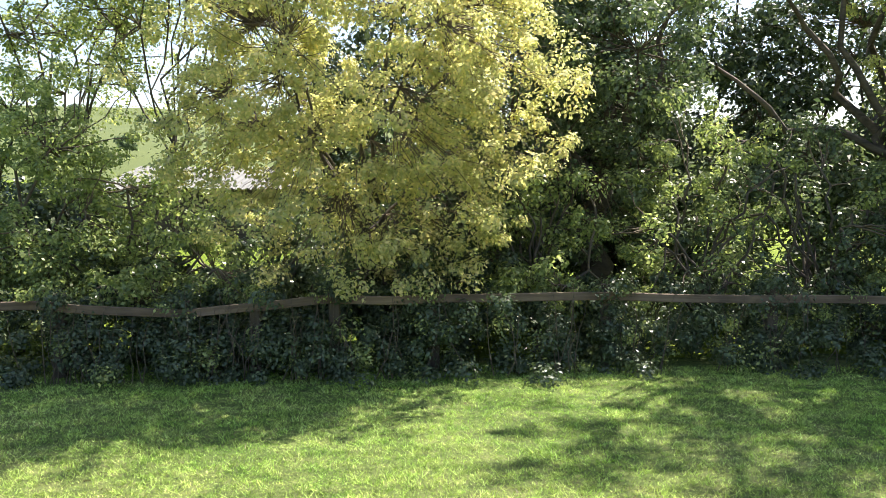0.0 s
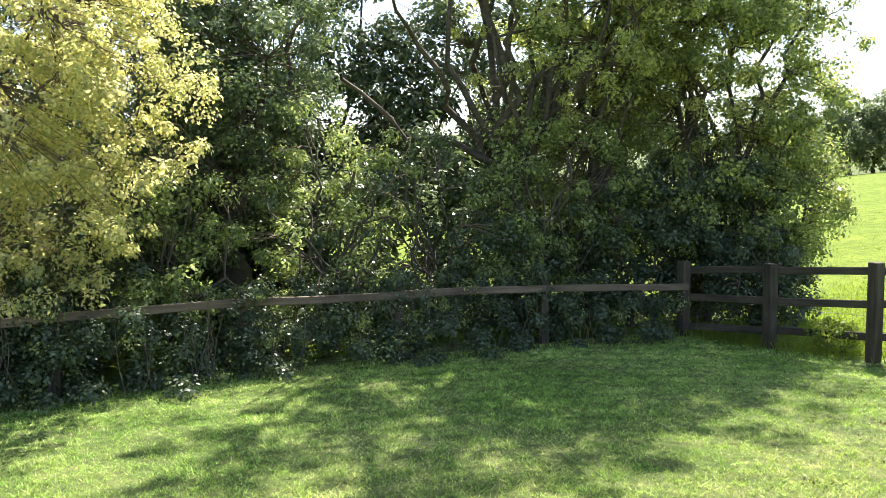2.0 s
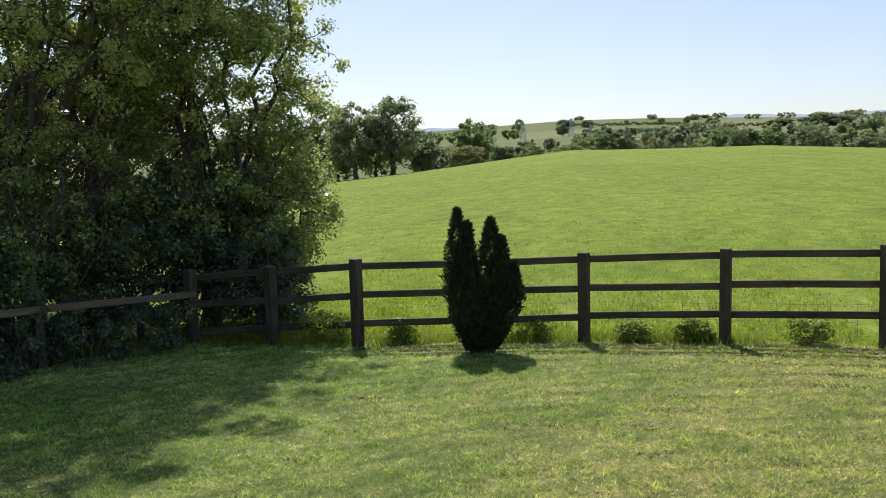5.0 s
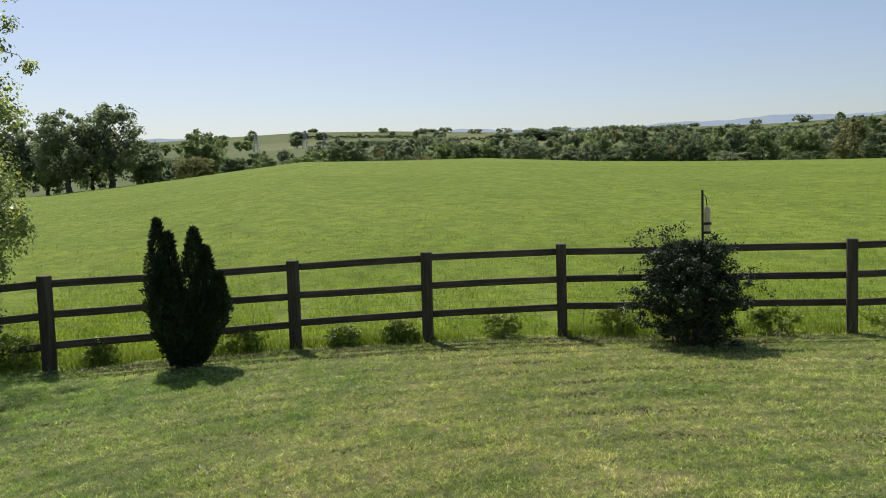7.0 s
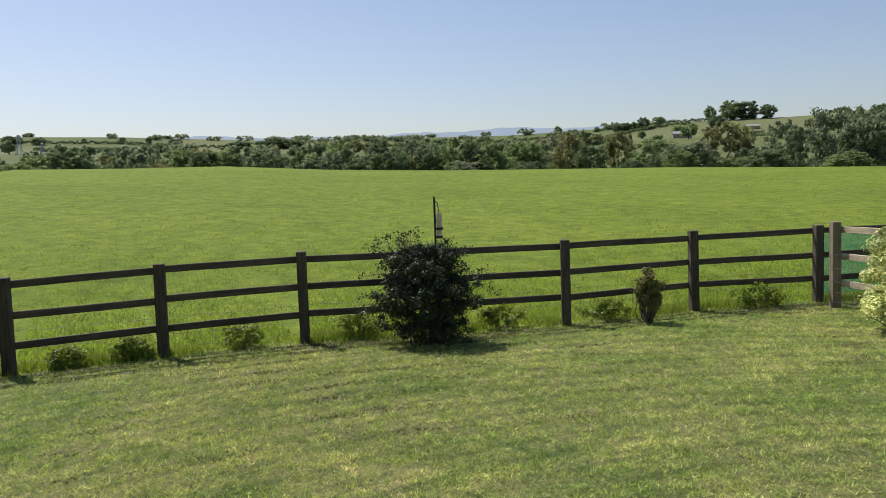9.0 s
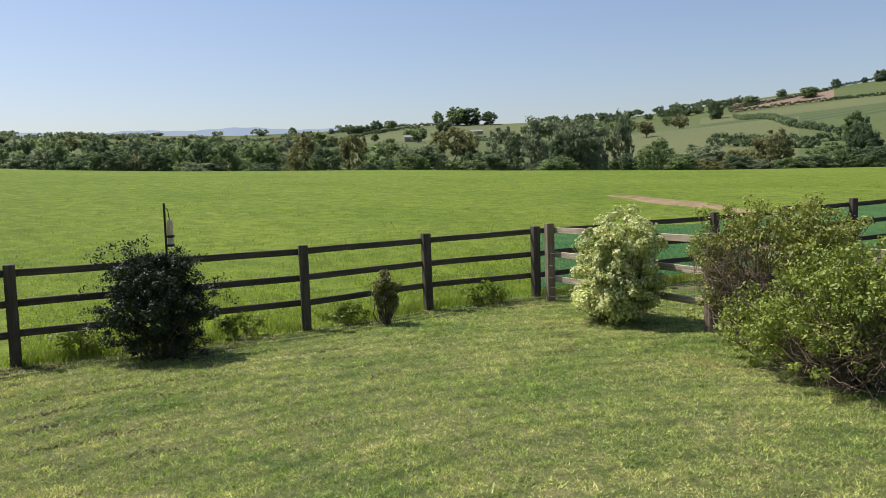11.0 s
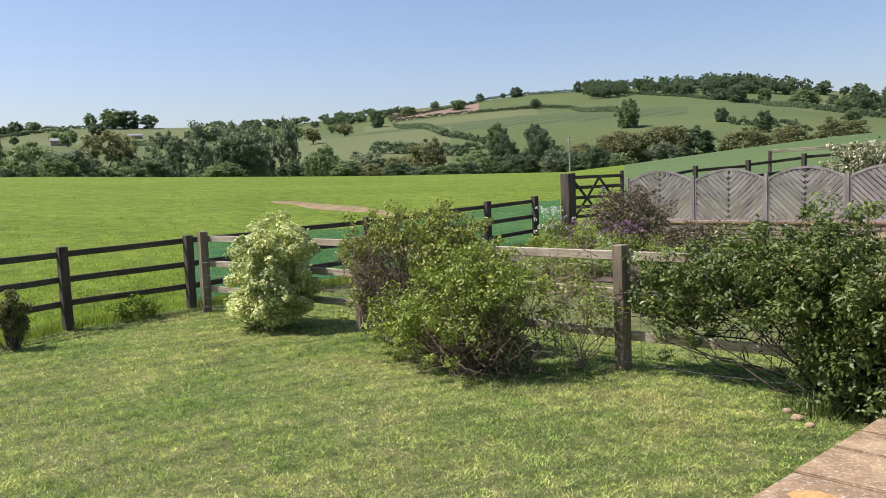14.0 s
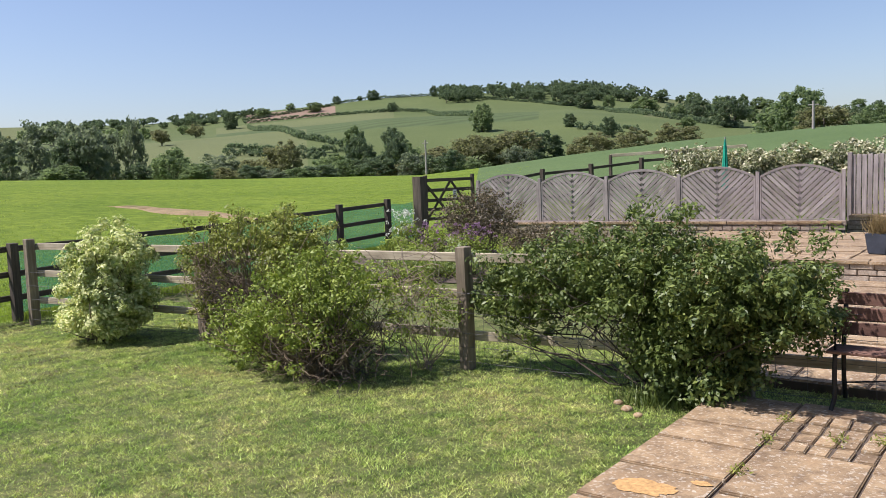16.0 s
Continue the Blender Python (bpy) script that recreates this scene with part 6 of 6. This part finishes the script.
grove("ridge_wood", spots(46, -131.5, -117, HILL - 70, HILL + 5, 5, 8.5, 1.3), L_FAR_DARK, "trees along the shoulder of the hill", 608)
# Ridge trees take the pale leaf in place of distance haze.
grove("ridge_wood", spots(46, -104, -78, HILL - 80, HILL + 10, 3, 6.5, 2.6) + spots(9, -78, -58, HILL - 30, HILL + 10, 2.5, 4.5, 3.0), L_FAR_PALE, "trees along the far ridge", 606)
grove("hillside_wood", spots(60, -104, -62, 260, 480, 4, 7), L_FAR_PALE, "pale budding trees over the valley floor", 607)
HEDGES = [
    [(-129.8, 3.88), (-132.8, 4.33), (-135.5, 4.72), (-136.5, 5.0), (-138.3, 5.15), (-140.3, 5.2), (-142.8, 5.25), (-144.4, 5.2)],
    [(-129.8, 3.7), (-133.1, 3.98), (-136.1, 4.14), (-139.2, 4.24), (-140.3, 4.42)], [(-140.3, 4.3), (-142.3, 4.12), (-145.4, 3.74)],
    [(-130.1, 3.43), (-133.5, 2.65), (-135.7, 2.2), (-136.5, 2.07)], [(-128.5, 1.97), (-131.5, 1.8), (-135.2, 1.65), (-136.5, 1.61)],
    [(-128.5, 1.63), (-132.2, 1.45), (-135.2, 1.22)], [(-144.4, 5.0), (-147.0, 4.82), (-150.0, 4.46), (-151.7, 4.18)],
]
HEDGES_B = [
    [(-151.7, 4.28), (-154.5, 3.73), (-157.2, 3.26), (-159.4, 2.84), (-163.2, 2.1)], [(-152.6, 2.56), (-156.7, 2.1)],
    [(-64.8, 3.6), (-70.9, 3.5), (-75.0, 3.2), (-79.4, 3.1)], [(-69.4, 2.95), (-72.8, 3.2), (-73.8, 3.15)], [(-70.6, 2.57), (-73.8, 2.97), (-75.0, 3.0)],
    [(-102.8, 3.4), (-105.2, 3.6), (-107.3, 3.7), (-110.2, 3.75)], [(-103.6, 2.96), (-106.8, 3.42), (-109.1, 3.6)], [(-112.9, 2.62), (-116.3, 2.31)], [(-66, 3.1), (-70, 3.0)], [(-86, 2.9), (-95, 3.0), (-102, 3.1)], [(-96, 2.3), (-104, 2.5)],
]
for k, line in enumerate(HEDGES + HEDGES_B):
    rng = np.random.default_rng(500 + k)
    mids = []
    for (a0, e0), (a1, e1) in zip(line[:-1], line[1:]):
        p, q = np.array(on_hill(a0, e0)), np.array(on_hill(a1, e1))
        n = max(3, int(np.linalg.norm(q - p) / 0.9))
        s = np.linspace(0, 1, n)[:, None]
        seg = p + (q - p) * s
        seg[:, 2] = height(seg[:, 0], seg[:, 1]) + rng.uniform(0.3, 2.5, n)
        mids.append(seg)
    mids = np.concatenate(mids)
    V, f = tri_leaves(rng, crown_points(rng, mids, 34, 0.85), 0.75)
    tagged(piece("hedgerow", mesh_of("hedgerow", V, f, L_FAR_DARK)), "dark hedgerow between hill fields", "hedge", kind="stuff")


def pole(name, a, r, rise, label):
    x, y = bearing(a, r)
    z = hz(x, y)
    e = thing(name, x, y, z, label, "pole")
    h = 2.0 + r * tan(radians(rise)) - z
    V, f = tube_arrays([(np.array([[0, 0, -0.5], [0, 0, h / 2], [0, 0, h]]), np.array([0.15, 0.13, 0.11]))], 8)
    piece("shaft", mesh_of("shaft", V, f, M_POLE, True), e)
    V, f = tube_arrays([(np.array([[-0.5, 0, h - 0.4], [0, 0, h - 0.4], [0.5, 0, h - 0.4]]), np.full(3, 0.05))], 4)
    piece("crossarm", mesh_of("crossarm", V, f, M_POLE), e)


pole("utility_pole", -142.3, 112, 2.24, "grey timber utility pole beyond the pasture")
pole("utility_pole", -167.6, 88, 3.59, "grey timber utility pole beyond the hedge")


def pylon(a, r, rise):
    x, y = bearing(a, r)
    z = hz(x, y)
    h = 2.0 + r * tan(radians(rise)) - z
    e = thing("pylon", x, y, z, "grey steel lattice electricity pylon far off", "pylon", "pylons")
    W = lambda s: h * 0.11 * (1 - s) ** 1.3 + 0.3
    lev = np.linspace(0, 1, 9)
    legs, braces, arms = [], [], []
    corners = ((1, 1), (-1, 1), (-1, -1), (1, -1))
    for cx, cy in corners:
        legs.append((np.array([[cx * W(s), cy * W(s), s * h] for s in lev]), np.full(9, 0.14)))
    for i in range(8):
        for k in range(4):
            c0, c1 = corners[k], corners[(k + 1) % 4]
            p = np.array([c0[0] * W(lev[i]), c0[1] * W(lev[i]), lev[i] * h])
            q = np.array([c1[0] * W(lev[i + 1]), c1[1] * W(lev[i + 1]), lev[i + 1] * h])
            braces.append((np.array([p, (p + q) / 2, q]), np.full(3, 0.07)))
    for s in (0.68, 0.8, 0.92):
        arms.append((np.array([[-h * 0.13, 0, s * h], [0, 0, s * h + 0.8], [h * 0.13, 0, s * h]]), np.full(3, 0.15)))
    for nm, ps in (("leg", legs), ("arm", arms)):
        for q in ps:
            V, f = tube_arrays([q], 4)
            piece(nm, mesh_of(nm, V, f, M_STEEL), e)
    V, f = tube_arrays(braces, 3)
    tagged(piece("bracing", mesh_of("bracing", V, f, M_STEEL), e), kind="stuff")
    e.rotation_euler[2] = radians(a + 20)


for a, rise in ((-61.9, 3.96), (-65.2, 4.12), (-66.5, 3.62), (-70.0, 3.11)):
    pylon(a, 430, rise)


def barn(a, rise, w, h):
    x, y, z = on_hill(a, rise)
    e = thing("barn", x, y, z, "low grey-roofed farm barn on the hillside", "barn", "hill barns")
    bm = bmesh.new()
    bmesh.ops.create_cube(bm, size=1)
    for v in bm.verts:
        v.co = (v.co.x * w, v.co.y * w * 0.4, (v.co.z + 0.5) * h)
    part("wall", bm, M_STONE, e)
    bm = bmesh.new()
    vs = [bm.verts.new(p) for p in ((-w * 0.52, -w * 0.23, h), (w * 0.52, -w * 0.23, h), (w * 0.52, 0, h * 1.6), (-w * 0.52, 0, h * 1.6), (-w * 0.52, w * 0.23, h), (w * 0.52, w * 0.23, h))]
    for q in ((0, 1, 2, 3), (3, 2, 5, 4), (0, 3, 4), (1, 5, 2)):
        bm.faces.new([vs[i] for i in q])
    part("roof", bm, M_ROOF, e)
    e.rotation_euler[2] = radians(a + 8)


barn(-113.0, 3.05, 11, 2.4)
barn(-108.6, 2.7, 10, 2.4)


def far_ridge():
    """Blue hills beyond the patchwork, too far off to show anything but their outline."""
    m, n, l, b = base_mat("far_hills_haze_glow", 1.0)
    # Emission stands in for distance haze, so the strip glows by itself.
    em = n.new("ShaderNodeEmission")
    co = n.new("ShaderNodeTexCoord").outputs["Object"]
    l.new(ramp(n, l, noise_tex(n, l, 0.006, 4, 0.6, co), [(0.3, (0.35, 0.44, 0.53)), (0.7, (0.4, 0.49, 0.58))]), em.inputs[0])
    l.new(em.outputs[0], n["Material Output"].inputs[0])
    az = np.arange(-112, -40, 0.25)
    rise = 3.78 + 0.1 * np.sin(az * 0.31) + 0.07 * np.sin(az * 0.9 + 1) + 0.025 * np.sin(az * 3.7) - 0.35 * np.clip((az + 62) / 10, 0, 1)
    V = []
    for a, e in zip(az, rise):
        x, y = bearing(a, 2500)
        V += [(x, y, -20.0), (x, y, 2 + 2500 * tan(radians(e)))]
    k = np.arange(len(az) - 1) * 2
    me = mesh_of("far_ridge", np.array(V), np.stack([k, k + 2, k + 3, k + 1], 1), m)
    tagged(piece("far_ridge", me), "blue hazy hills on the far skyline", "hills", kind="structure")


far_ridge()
